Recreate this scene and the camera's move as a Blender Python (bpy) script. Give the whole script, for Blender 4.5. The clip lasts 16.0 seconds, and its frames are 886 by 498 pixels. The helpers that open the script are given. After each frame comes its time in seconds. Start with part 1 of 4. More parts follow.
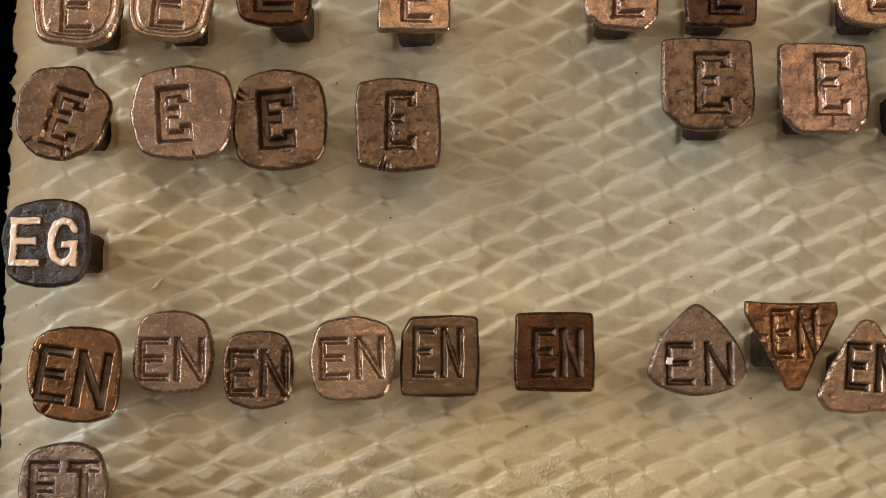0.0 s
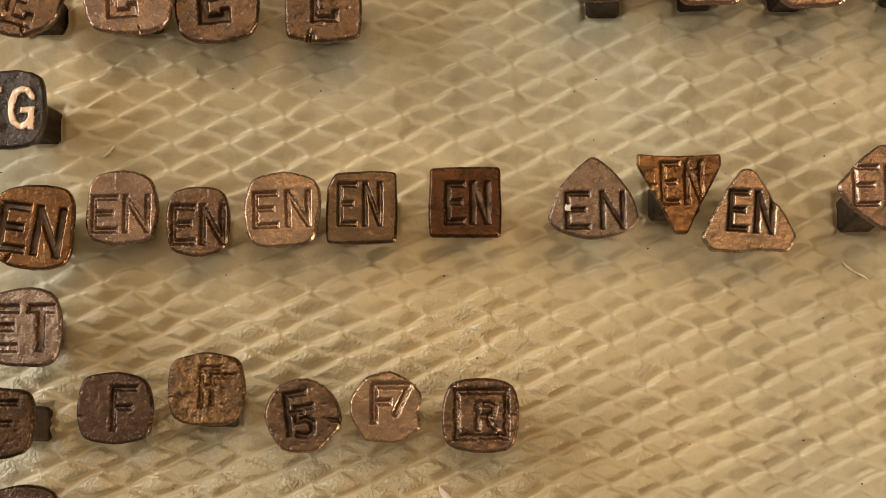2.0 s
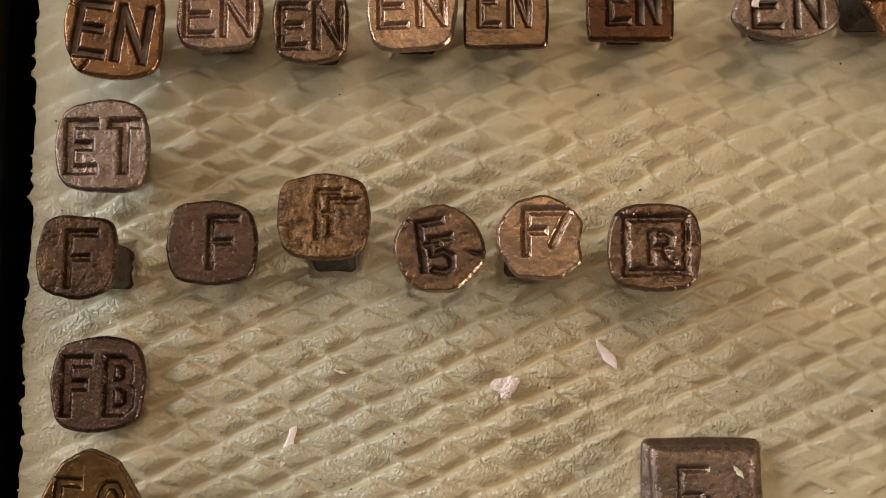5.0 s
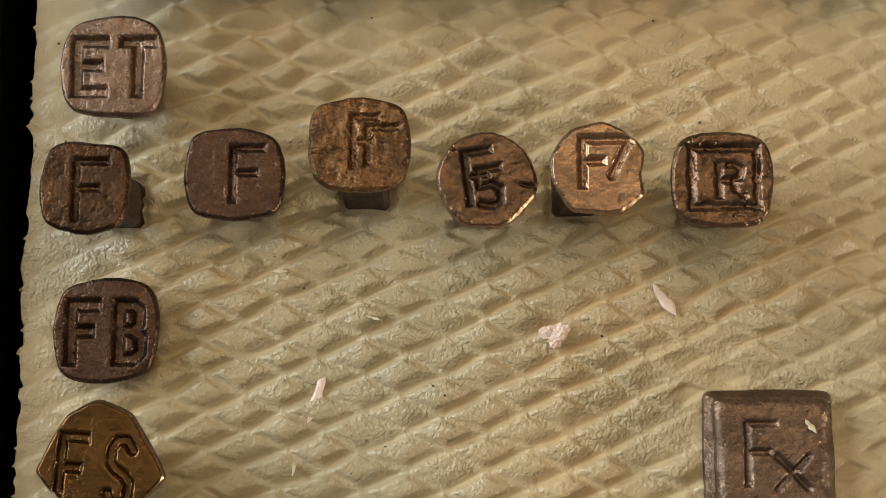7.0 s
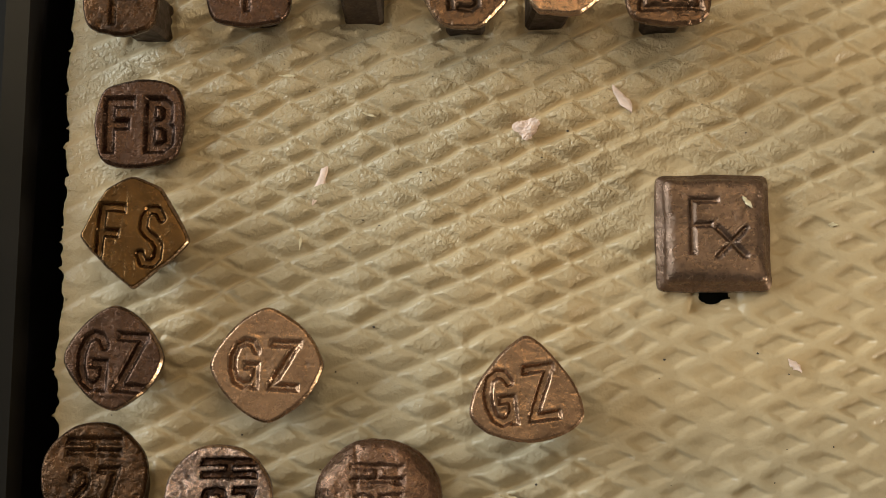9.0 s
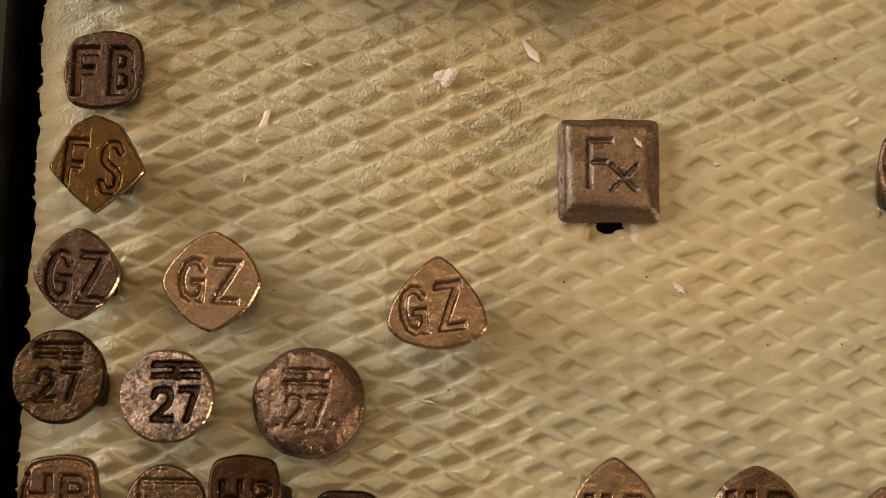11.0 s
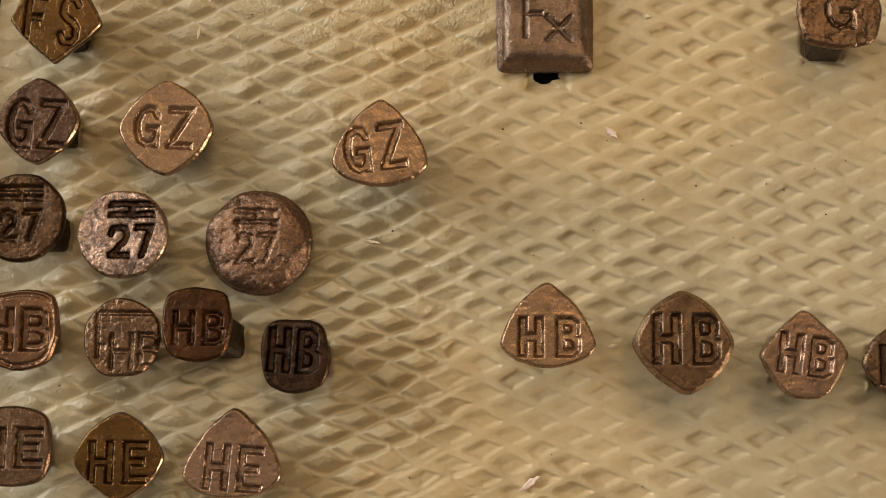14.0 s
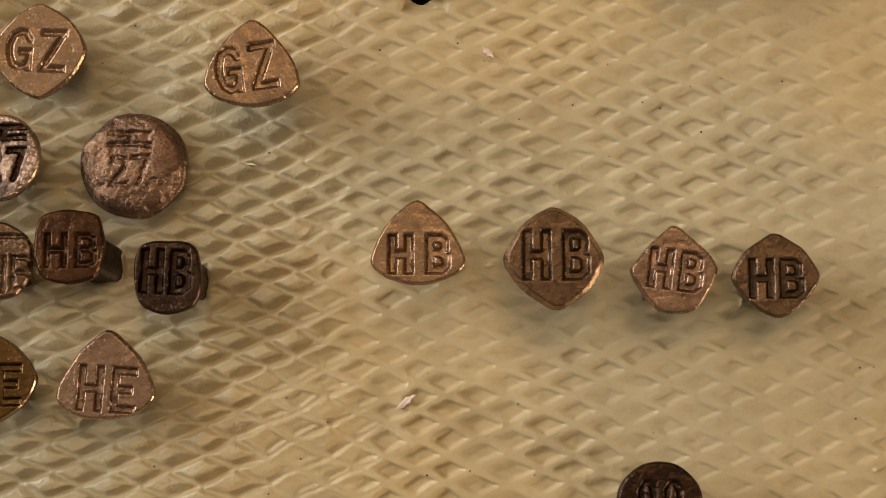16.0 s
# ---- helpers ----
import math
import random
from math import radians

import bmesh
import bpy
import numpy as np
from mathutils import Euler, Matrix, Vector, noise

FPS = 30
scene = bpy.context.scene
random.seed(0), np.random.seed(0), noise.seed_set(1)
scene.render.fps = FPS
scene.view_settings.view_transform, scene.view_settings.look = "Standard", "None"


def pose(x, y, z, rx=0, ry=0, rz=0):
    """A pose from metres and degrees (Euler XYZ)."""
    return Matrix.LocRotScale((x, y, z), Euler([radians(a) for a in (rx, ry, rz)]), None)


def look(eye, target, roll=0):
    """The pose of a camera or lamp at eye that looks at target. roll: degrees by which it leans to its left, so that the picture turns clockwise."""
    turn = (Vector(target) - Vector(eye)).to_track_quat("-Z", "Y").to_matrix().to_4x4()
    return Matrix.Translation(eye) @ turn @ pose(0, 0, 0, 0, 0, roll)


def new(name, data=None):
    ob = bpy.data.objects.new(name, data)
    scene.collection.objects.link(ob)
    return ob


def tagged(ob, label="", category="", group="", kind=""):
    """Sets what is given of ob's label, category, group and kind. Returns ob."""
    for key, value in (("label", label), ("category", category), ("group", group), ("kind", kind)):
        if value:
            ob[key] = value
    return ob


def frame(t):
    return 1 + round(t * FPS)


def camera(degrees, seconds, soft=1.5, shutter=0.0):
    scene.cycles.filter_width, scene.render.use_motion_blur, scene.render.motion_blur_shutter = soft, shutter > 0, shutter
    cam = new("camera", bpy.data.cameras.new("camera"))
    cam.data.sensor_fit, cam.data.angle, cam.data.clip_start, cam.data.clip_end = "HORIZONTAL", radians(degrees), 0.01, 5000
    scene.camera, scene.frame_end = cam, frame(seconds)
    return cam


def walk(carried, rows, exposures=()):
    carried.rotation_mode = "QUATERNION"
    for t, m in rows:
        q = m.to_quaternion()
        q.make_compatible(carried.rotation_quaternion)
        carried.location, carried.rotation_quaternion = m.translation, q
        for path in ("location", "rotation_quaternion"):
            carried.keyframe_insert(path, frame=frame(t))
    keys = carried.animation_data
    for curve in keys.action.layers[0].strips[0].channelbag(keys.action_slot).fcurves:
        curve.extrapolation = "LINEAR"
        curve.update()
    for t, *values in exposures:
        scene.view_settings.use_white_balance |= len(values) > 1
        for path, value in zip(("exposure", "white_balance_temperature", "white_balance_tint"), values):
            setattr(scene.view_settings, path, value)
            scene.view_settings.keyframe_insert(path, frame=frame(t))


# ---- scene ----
MM = 0.001
cam = camera(40.0, 16.0, soft=0.9)
# seconds, place in metres, turn in degrees; the camera looks down on the tray
ROWS = [
    (0, 0.00349, -0.02467, 0.23010, 6.558, 0.936, 0.180),
    (0.5, 0.00462, -0.03236, 0.23317, 6.503, 1.062, -0.077),
    (1, 0.01039, -0.04622, 0.24025, 6.433, 1.142, -0.163),
    (1.5, 0.01063, -0.05423, 0.24556, 6.727, 1.240, -0.227),
    (2, 0.02234, -0.05686, 0.24931, 7.050, 1.688, -0.305),
    (2.5, 0.03988, -0.05954, 0.25354, 7.576, 1.615, -0.159),
    (3, 0.04670, -0.06075, 0.25629, 7.904, 1.576, 0.172),
    (3.5, 0.05080, -0.06573, 0.25901, 8.206, 1.649, 0.520),
    (4, 0.02541, -0.07706, 0.25470, 8.297, 2.005, 0.406),
    (4.2, 0.01546, -0.08110, 0.24317, 8.146, 2.532, 0.297),
    (6.3, -0.01254, -0.08850, 0.19124, 6.982, 0.784, -0.219),
    (6.5, -0.01434, -0.09013, 0.18928, 7.391, 0.737, -0.187),
    (7, -0.01773, -0.09374, 0.18848, 7.699, 0.154, 0.005),
    (7.5, -0.01631, -0.10407, 0.18921, 7.802, 0.203, -0.010),
    (8, -0.01600, -0.11154, 0.19272, 7.492, 0.615, 0.082),
    (8.5, -0.01404, -0.12246, 0.20563, 7.672, 1.272, 0.208),
    (8.7, -0.01157, -0.12607, 0.20858, 7.631, 1.587, 0.192),
    (10.8, 0.00149, -0.14856, 0.23490, 7.362, 2.323, 0.680),
    (11, 0.00931, -0.14690, 0.23728, 7.455, 2.431, 0.873),
    (11.5, 0.02661, -0.14959, 0.24099, 7.310, 2.429, 1.299),
    (12, 0.03769, -0.15143, 0.24553, 7.617, 2.350, 1.553),
    (12.5, 0.04003, -0.15857, 0.24615, 7.863, 2.806, 1.553),
    (13, 0.01507, -0.17123, 0.24792, 8.047, 2.735, 1.292),
    (13.5, 0.01531, -0.17624, 0.24594, 7.889, 2.511, 1.164),
    (14, 0.02041, -0.17944, 0.24436, 7.562, 2.262, 0.507),
    (14.5, 0.02035, -0.17747, 0.24523, 6.776, 2.373, -0.025),
    (15, 0.02893, -0.17790, 0.24472, 6.337, 2.070, -0.261),
    (15.5, 0.04223, -0.18003, 0.23842, 6.000, 1.575, -0.335),
    (16, 0.04242, -0.18856, 0.24250, 5.980, 1.694, -0.143),
]
walk(cam, [(t, pose(x, y, z, rx, ry, rz)) for t, x, y, z, rx, ry, rz in ROWS],
     exposures=[(0, 0.24, 5450, 9), (0.5, 0.24, 5700, 8), (1.5, 0.25, 6000, 7), (2.0, 0.27, 6400, 9), (2.5, 0.27, 6050, 10), (3.0, 0.28, 5700, 10),
                (3.5, 0.24, 5480, 10), (4.2, 0.14, 5450, 10), (6.3, 0.09, 5850, 6), (8.7, 0.08, 5900, 5), (10.8, 0.09, 6650, 9), (12.0, 0.07, 6600, 9),
                (13.0, 0.10, 6300, 9), (14.0, 0.10, 6500, 10), (15.0, 0.06, 6550, 10), (16, 0.03, 6650, 10)])

# ---- light: a dim room with a window to the west and a ceiling lamp, plus two added lamps ----
world = bpy.data.worlds.new("world")
scene.world = world
world.use_nodes = True
world.node_tree.nodes["Background"].inputs[0].default_value = (0.9, 0.85, 0.75, 1)
world.node_tree.nodes["Background"].inputs[1].default_value = 0.05


def area_lamp(name, eye, target, size_x, size_y, watts, colour):
    data = bpy.data.lights.new(name, "AREA")
    data.shape, data.size, data.size_y = "RECTANGLE", size_x, size_y
    data.energy, data.color = watts, colour
    lamp = new(name, data)
    lamp.matrix_world = look(eye, target)
    return lamp


area_lamp("window_light", (-1.68, 0.42, 0.80), (0, -0.08, 0), 1.6, 1.0, 48.0, (0.95, 1.0, 0.99))
area_lamp("ceiling_light", (0.20, 0.56, 1.15), (0.03, -0.08, 0), 0.7, 0.6, 3.7, (1.0, 0.71, 0.37))
# wide overhead fill, added to soften the nails' shadows; not a known fixture
area_lamp("overhead_fill_light", (0.0, 0.45, 1.62), (0.0, 0.45, 0), 2.4, 2.2, 7.0, (1.0, 0.83, 0.55))
# small low lamp added for glints on south-east edges; no window known there
area_lamp("edge_glint_light", (1.60, -0.95, 0.22), (0, -0.08, 0), 0.36, 0.18, 22.0, (1.0, 0.86, 0.66))

# ---- materials ----
def material(name, build):
    m = bpy.data.materials.new(name)
    m.use_nodes = True
    nt = m.node_tree
    build(nt, nt.nodes["Principled BSDF"])
    return m


def node(nt, kind, **inputs):
    n = nt.nodes.new(kind)
    for key, value in inputs.items():
        n.inputs[key.replace("_", " ")].default_value = value
    return n


def noise_node(nt, scale, detail=4.0, rough=0.55, distortion=0.0):
    coords = nt.nodes.new("ShaderNodeTexCoord")
    n = node(nt, "ShaderNodeTexNoise", Scale=scale, Detail=detail, Roughness=rough, Distortion=distortion)
    nt.links.new(coords.outputs["Object"], n.inputs["Vector"])
    return n


def ramp(nt, source, stops):
    r = nt.nodes.new("ShaderNodeValToRGB")
    while len(r.color_ramp.elements) < len(stops):
        r.color_ramp.elements.new(0.5)
    for e, (at, col) in zip(r.color_ramp.elements, stops):
        e.position, e.color = at, (*col, 1)
    nt.links.new(source, r.inputs["Fac"])
    return r


def mix(nt, fac, a, b, how="MIX"):
    m = nt.nodes.new("ShaderNodeMix")
    m.data_type, m.blend_type = "RGBA", how
    for key, value in ((0, fac), (6, a), (7, b)):
        if isinstance(value, (int, float)):
            m.inputs[key].default_value = value
        elif isinstance(value, tuple):
            m.inputs[key].default_value = (*value, 1)
        else:
            nt.links.new(value, m.inputs[key])
    return m.outputs[2]


def bump(nt, bsdf, sources):
    last = None
    for source, strength, distance in sources:
        b = node(nt, "ShaderNodeBump", Strength=strength, Distance=distance)
        nt.links.new(source, b.inputs["Height"])
        if last:
            nt.links.new(last.outputs[0], b.inputs["Normal"])
        last = b
    nt.links.new(last.outputs[0], bsdf.inputs["Normal"])


def metal(name, light, mid, dark, stain=0.5, rough=(0.32, 0.55), metallic=0.75, grit=0.5, pits=620):
    """Worn, patinated metal: mottled tones, dark specks in the pits, uneven gloss. stain: share of dark patina."""
    light, mid, dark = ((0.87 * c[0], 0.81 * c[1], 0.72 * c[2]) for c in (light, mid, dark))
    # the lacquer evens out all but the heavily stained ones
    even = max(0.0, 0.62 - 0.6 * stain)
    light, dark = (tuple(a + even * (b - a) for a, b in zip(c, mid)) for c in (light, dark))

    def build(nt, p):
        info = nt.nodes.new("ShaderNodeObjectInfo")
        coords = nt.nodes.new("ShaderNodeTexCoord")
        shift = nt.nodes.new("ShaderNodeVectorMath")
        shift.operation = "MULTIPLY_ADD"
        nt.links.new(info.outputs["Location"], shift.inputs[0])
        shift.inputs[1].default_value = (7, 7, 7)
        nt.links.new(coords.outputs["Object"], shift.inputs[2])

        def field(scale, detail, roughness):
            n = node(nt, "ShaderNodeTexNoise", Scale=scale, Detail=detail, Roughness=roughness)
            nt.links.new(shift.outputs[0], n.inputs["Vector"])
            return n.outputs["Fac"]
        broad, fine, specks = field(170, 5, 0.62), field(pits, 5, 0.62), field(2200, 3, 0.6)
        tone = ramp(nt, broad, [(0.32, dark), (0.5, mid), (0.68, light)]).outputs[0]
        mask = ramp(nt, fine, [(0.62 - 0.25 * stain, (0, 0, 0)), (0.74 - 0.2 * stain, (1, 1, 1))]).outputs[0]
        half = mix(nt, min(0.85, 0.25 + 0.75 * stain), tone, tuple(0.45 * c for c in dark))
        tone = mix(nt, mask, tone, half)
        # high edges are rubbed bare
        geo = nt.nodes.new("ShaderNodeNewGeometry")
        bare = ramp(nt, geo.outputs["Pointiness"], [(0.53, (0, 0, 0)), (0.64, (1, 1, 1))]).outputs[0]
        worn = mix(nt, fine, (0, 0, 0), bare)
        tone = mix(nt, worn, tone, tuple(min(1.7 * c, 0.9) for c in light))
        nt.links.new(tone, p.inputs["Base Color"])
        p.inputs["Metallic"].default_value = metallic
        r = nt.nodes.new("ShaderNodeMapRange")
        nt.links.new(fine, r.inputs["Value"])
        r.inputs["From Min"].default_value, r.inputs["From Max"].default_value = 0.35, 0.7
        r.inputs["To Min"].default_value, r.inputs["To Max"].default_value = rough
        nt.links.new(r.outputs[0], p.inputs["Roughness"])
        bump(nt, p, [(broad, 0.14 * grit, 0.0007), (fine, 0.5 * grit, 0.0003), (specks, 0.9 * grit, 0.00016)])
    return material(name, build)


TAN = metal("tan_copper", (0.375, 0.238, 0.158), (0.292, 0.182, 0.118), (0.140, 0.084, 0.054), 0.18, (0.17, 0.38), 0.85, 0.55)
ROSE = metal("rose_copper", (0.325, 0.208, 0.152), (0.245, 0.152, 0.110), (0.112, 0.067, 0.048), 0.28, (0.17, 0.38), 0.85, 0.65)
RUST = metal("orange_brown_copper", (0.115, 0.046, 0.018), (0.064, 0.026, 0.010), (0.028, 0.012, 0.006), 0.4, (0.13, 0.36), 0.85, 0.9)
BROWN = metal("brown_copper", (0.215, 0.128, 0.080), (0.150, 0.088, 0.054), (0.066, 0.038, 0.024), 0.42, (0.17, 0.36), 0.85, 0.9)
DARK = metal("dark_copper", (0.110, 0.053, 0.028), (0.054, 0.026, 0.014), (0.016, 0.009, 0.006), 0.55, (0.13, 0.36), 0.85, 1.1)
UMBER = metal("pitted_umber_copper", (0.130, 0.066, 0.030), (0.072, 0.036, 0.016), (0.024, 0.012, 0.006), 0.5, (0.20, 0.44), 0.85, 1.2, 900)
GOLD = metal("golden_brown_brass", (0.170, 0.090, 0.030), (0.115, 0.059, 0.019), (0.050, 0.025, 0.009), 0.3, (0.13, 0.34), 0.9, 0.7)
STEEL = metal("rosy_grey_steel", (0.250, 0.160, 0.110), (0.165, 0.103, 0.070), (0.070, 0.042, 0.028), 0.45, (0.15, 0.38), 0.88, 1.1)
ORANGE = metal("bright_rust_copper", (0.270, 0.135, 0.055), (0.180, 0.085, 0.034), (0.070, 0.032, 0.015), 0.4, (0.15, 0.36), 0.85, 0.8)
EDGE = metal("rubbed_copper_edge", (0.54, 0.37, 0.25), (0.36, 0.24, 0.15), (0.14, 0.088, 0.055), 0.25, (0.20, 0.36), 0.9, 0.4)
PALE = metal("pale_pitted_copper", (0.500, 0.355, 0.300), (0.370, 0.255, 0.210), (0.050, 0.030, 0.022), 0.68, (0.17, 0.38), 0.85, 1.2, 1100)
BLACK = metal("black_painted_metal", (0.11, 0.080, 0.062), (0.045, 0.033, 0.026), (0.014, 0.011, 0.009), 0.3, (0.24, 0.46), 0.7, 1.6)
GREY = metal("rosy_grey_iron", (0.275, 0.186, 0.142), (0.195, 0.130, 0.098), (0.080, 0.052, 0.038), 0.30, (0.21, 0.42), 0.85, 1.2)
PLUM = metal("dull_plum_copper", (0.130, 0.072, 0.046), (0.085, 0.046, 0.030), (0.038, 0.021, 0.014), 0.30, (0.19, 0.40), 0.85, 0.9, 900)
PITTED = metal("pitted_golden_copper", (0.255, 0.142, 0.064), (0.165, 0.088, 0.038), (0.030, 0.016, 0.009), 0.55, (0.15, 0.38), 0.85, 1.4, 1200)
THICK = metal("cracked_rose_copper", (0.270, 0.160, 0.112), (0.190, 0.112, 0.077), (0.085, 0.048, 0.033), 0.30, (0.17, 0.40), 0.85, 1.3, 900)
REDDISH = metal("reddish_copper", (0.250, 0.138, 0.082), (0.172, 0.092, 0.053), (0.070, 0.036, 0.021), 0.30, (0.15, 0.36), 0.85, 0.7)
OLIVE = metal("olive_brown_copper", (0.172, 0.104, 0.060), (0.122, 0.073, 0.041), (0.058, 0.034, 0.019), 0.15, (0.13, 0.32), 0.85, 0.5)
BRIGHT = metal("bright_copper", (0.85, 0.62, 0.47), (0.75, 0.52, 0.38), (0.60, 0.40, 0.28), 0.0, (0.35, 0.5), 0.4, 0.3)
# darker copper for stamped letters: the shade of deep grooves painted into the colour
GROOVE_SHADE = metal("shaded_groove_copper", (0.125, 0.072, 0.042), (0.076, 0.043, 0.025), (0.030, 0.017, 0.010), 0.4, (0.32, 0.55), 0.85, 0.9)
SHANK = metal("dull_shank_steel", (0.090, 0.062, 0.042), (0.055, 0.036, 0.024), (0.022, 0.014, 0.010), 0.5, (0.40, 0.65), 0.5, 0.8)


def mat_sheet(nt, p):
    wide, mid = noise_node(nt, 10, 3, 0.55, 0.3), noise_node(nt, 55, 4, 0.6)
    fine, grain = noise_node(nt, 480, 5, 0.62, 0.15), noise_node(nt, 1500, 3, 0.6)
    base = ramp(nt, wide.outputs["Fac"], [(0.36, (0.432, 0.350, 0.225)), (0.50, (0.475, 0.354, 0.201)), (0.64, (0.505, 0.354, 0.181))]).outputs[0]
    blot = ramp(nt, mid.outputs["Fac"], [(0.36, (0.84, 0.84, 0.84)), (0.58, (1.0, 1.0, 1.0))]).outputs[0]
    base = mix(nt, 0.6, base, blot, "MULTIPLY")
    mottle = ramp(nt, fine.outputs["Fac"], [(0.30, (0.84, 0.82, 0.78)), (0.50, (1, 1, 1))]).outputs[0]
    base = mix(nt, 0.5, base, mottle, "MULTIPLY")
    # grey dust clings to the crinkled tops
    crinkled = nt.nodes.new("ShaderNodeAttribute")
    crinkled.attribute_name = "crinkle"
    dusty = mix(nt, 0.2, base, (0.40, 0.36, 0.26))
    base = mix(nt, crinkled.outputs["Fac"], base, dusty)
    nt.links.new(base, p.inputs["Base Color"])
    p.inputs["Roughness"].default_value = 0.38
    p.inputs["Specular IOR Level"].default_value = 0.45
    p.inputs["Subsurface Weight"].default_value = 0.0
    # crinkled tops: short wormy lumps
    worms = noise_node(nt, 1500, 1.0, 0.5, 0.5)
    creased = mix(nt, crinkled.outputs["Fac"], (0.5, 0.5, 0.5), worms.outputs["Fac"])
    bump(nt, p, [(mid.outputs["Fac"], 0.2, 0.002), (creased, 0.7, 0.0006), (fine.outputs["Fac"], 0.30, 0.0006), (grain.outputs["Fac"], 0.3, 0.0003)])


def plain(name, colour, roughness, metallic=0.0, scale=60, depth=0.0, gloss=0.5):
    def build(nt, p):
        n = noise_node(nt, scale, 4, 0.6)
        tone = ramp(nt, n.outputs["Fac"], [(0.35, tuple(0.8 * c for c in colour)), (0.65, colour)]).outputs[0]
        nt.links.new(tone, p.inputs["Base Color"])
        p.inputs["Roughness"].default_value, p.inputs["Metallic"].default_value = roughness, metallic
        p.inputs["Specular IOR Level"].default_value = gloss
        if depth:
            bump(nt, p, [(n.outputs["Fac"], 0.5, depth)])
    return material(name, build)


SHEET = material("embossed_beige_vinyl", mat_sheet)
CASE = plain("black_lacquer", (0.006, 0.005, 0.005), 0.3, 0.0, 40, 0.0004, 0.2)
LINING = plain("black_lining", (0.006, 0.006, 0.006), 0.9)
CHIP = plain("pale_pink_chip", (0.78, 0.58, 0.48), 0.6, 0.0, 900, 0.0003)
STRAW = plain("straw_shaving", (0.74, 0.62, 0.40), 0.6, 0.0, 900, 0.0003)
SPECK = plain("dark_speck", (0.05, 0.035, 0.025), 0.7, 0.0, 900)
WALL = plain("warm_grey_wall_paint", (0.42, 0.38, 0.33), 0.9, 0.0, 6)
TABLE = plain("dark_table_wood", (0.10, 0.065, 0.04), 0.5, 0.0, 18, 0.001)


# ---- geometry helpers ----
def mesh_object(name, verts, faces, mat, parent=None, label="", normals=None):
    me = bpy.data.meshes.new(name)
    me.from_pydata(verts, [], faces)
    me.materials.append(mat)
    me.polygons.foreach_set("use_smooth", [True] * len(me.polygons))
    me.update()
    if normals is not None:
        me.normals_split_custom_set_from_vertices(normals)
    ob = new(name, me)
    ob.parent = parent
    return tagged(ob, label)


def part(name, bm, mat, parent=None, label=""):
    me = bpy.data.meshes.new(name)
    bm.normal_update()
    bm.to_mesh(me)
    bm.free()
    me.materials.append(mat)
    ob = new(name, me)
    ob.parent = parent
    return tagged(ob, label)


def box(bm, x0, x1, y0, y1, z0, z1, bevel=0.0):
    made = bmesh.ops.create_cube(bm, size=1.0, matrix=Matrix.LocRotScale(((x0 + x1) / 2, (y0 + y1) / 2, (z0 + z1) / 2), None, (x1 - x0, y1 - y0, z1 - z0)))
    if bevel:
        edges = list({e for v in made["verts"] for e in v.link_edges})
        bmesh.ops.bevel(bm, geom=edges, offset=bevel, segments=2, affect="EDGES", profile=0.6)


def lattice_noise(x, y, cell, seed):
    """Smooth value noise in -1..1 on arrays, with bumps about cell wide."""
    table = np.random.RandomState(seed).uniform(-1, 1, (64, 64))
    u, v = x / cell + 500.0, y / cell + 500.0
    i, j = np.floor(u).astype(int), np.floor(v).astype(int)
    f, g = u - i, v - j
    f, g = f * f * (3 - 2 * f), g * g * (3 - 2 * g)
    a, b = table[i % 64, j % 64], table[(i + 1) % 64, j % 64]
    c, d = table[i % 64, (j + 1) % 64], table[(i + 1) % 64, (j + 1) % 64]
    return (a * (1 - f) + b * f) * (1 - g) + (c * (1 - f) + d * f) * g


def step(a, b, x):
    t = np.clip((x - a) / (b - a), 0, 1)
    return t * t * (3 - 2 * t)


# ---- the setting: room, table, tray ----
def slab(name, x0, x1, y0, y1, z0, z1, mat, label, category):
    bm = bmesh.new()
    box(bm, x0, x1, y0, y1, z0, z1)
    return tagged(part(name, bm, mat), label, category, kind="structure")


slab("floor", -2.1, 2.1, -2.1, 2.1, -0.85, -0.80, TABLE, "dark wooden floor of the room", "floor")
slab("ceiling", -2.1, 2.1, -2.1, 2.1, 1.70, 1.75, WALL, "plain painted ceiling of the room", "ceiling")
slab("wall_north", -2.1, 2.1, 2.0, 2.1, -0.80, 1.70, WALL, "plain warm grey painted wall", "wall")
slab("wall_south", -2.1, 2.1, -2.1, -2.0, -0.80, 1.70, WALL, "plain warm grey painted wall", "wall")
slab("wall_east", 2.0, 2.1, -2.0, 2.0, -0.80, 1.70, WALL, "plain warm grey painted wall", "wall")
slab("wall_west", -2.1, -2.0, -2.0, 2.0, -0.80, 1.70, WALL, "plain warm grey painted wall", "wall")


def display_case():
    case = tagged(new("display_case"), "black lacquered shallow display case holding the beige sheet", "display case")
    bm = bmesh.new()
    box(bm, -0.118, 0.215, -0.300, 0.110, -0.030, -0.024)
    part("base_panel", bm, LINING, case, "black lined bottom of the case")
    for x0, x1, y0, y1 in ((-0.122, -0.0885, -0.310, 0.120), (0.190, 0.225, -0.310, 0.120), (-0.0885, 0.190, 0.095, 0.120), (-0.0885, 0.190, -0.310, -0.285)):
        bm = bmesh.new()
        box(bm, x0, x1, y0, y1, -0.034, 0.006, 0.005)
        part("rail", bm, CASE, case, "glossy black rail")
    return case


display_case()


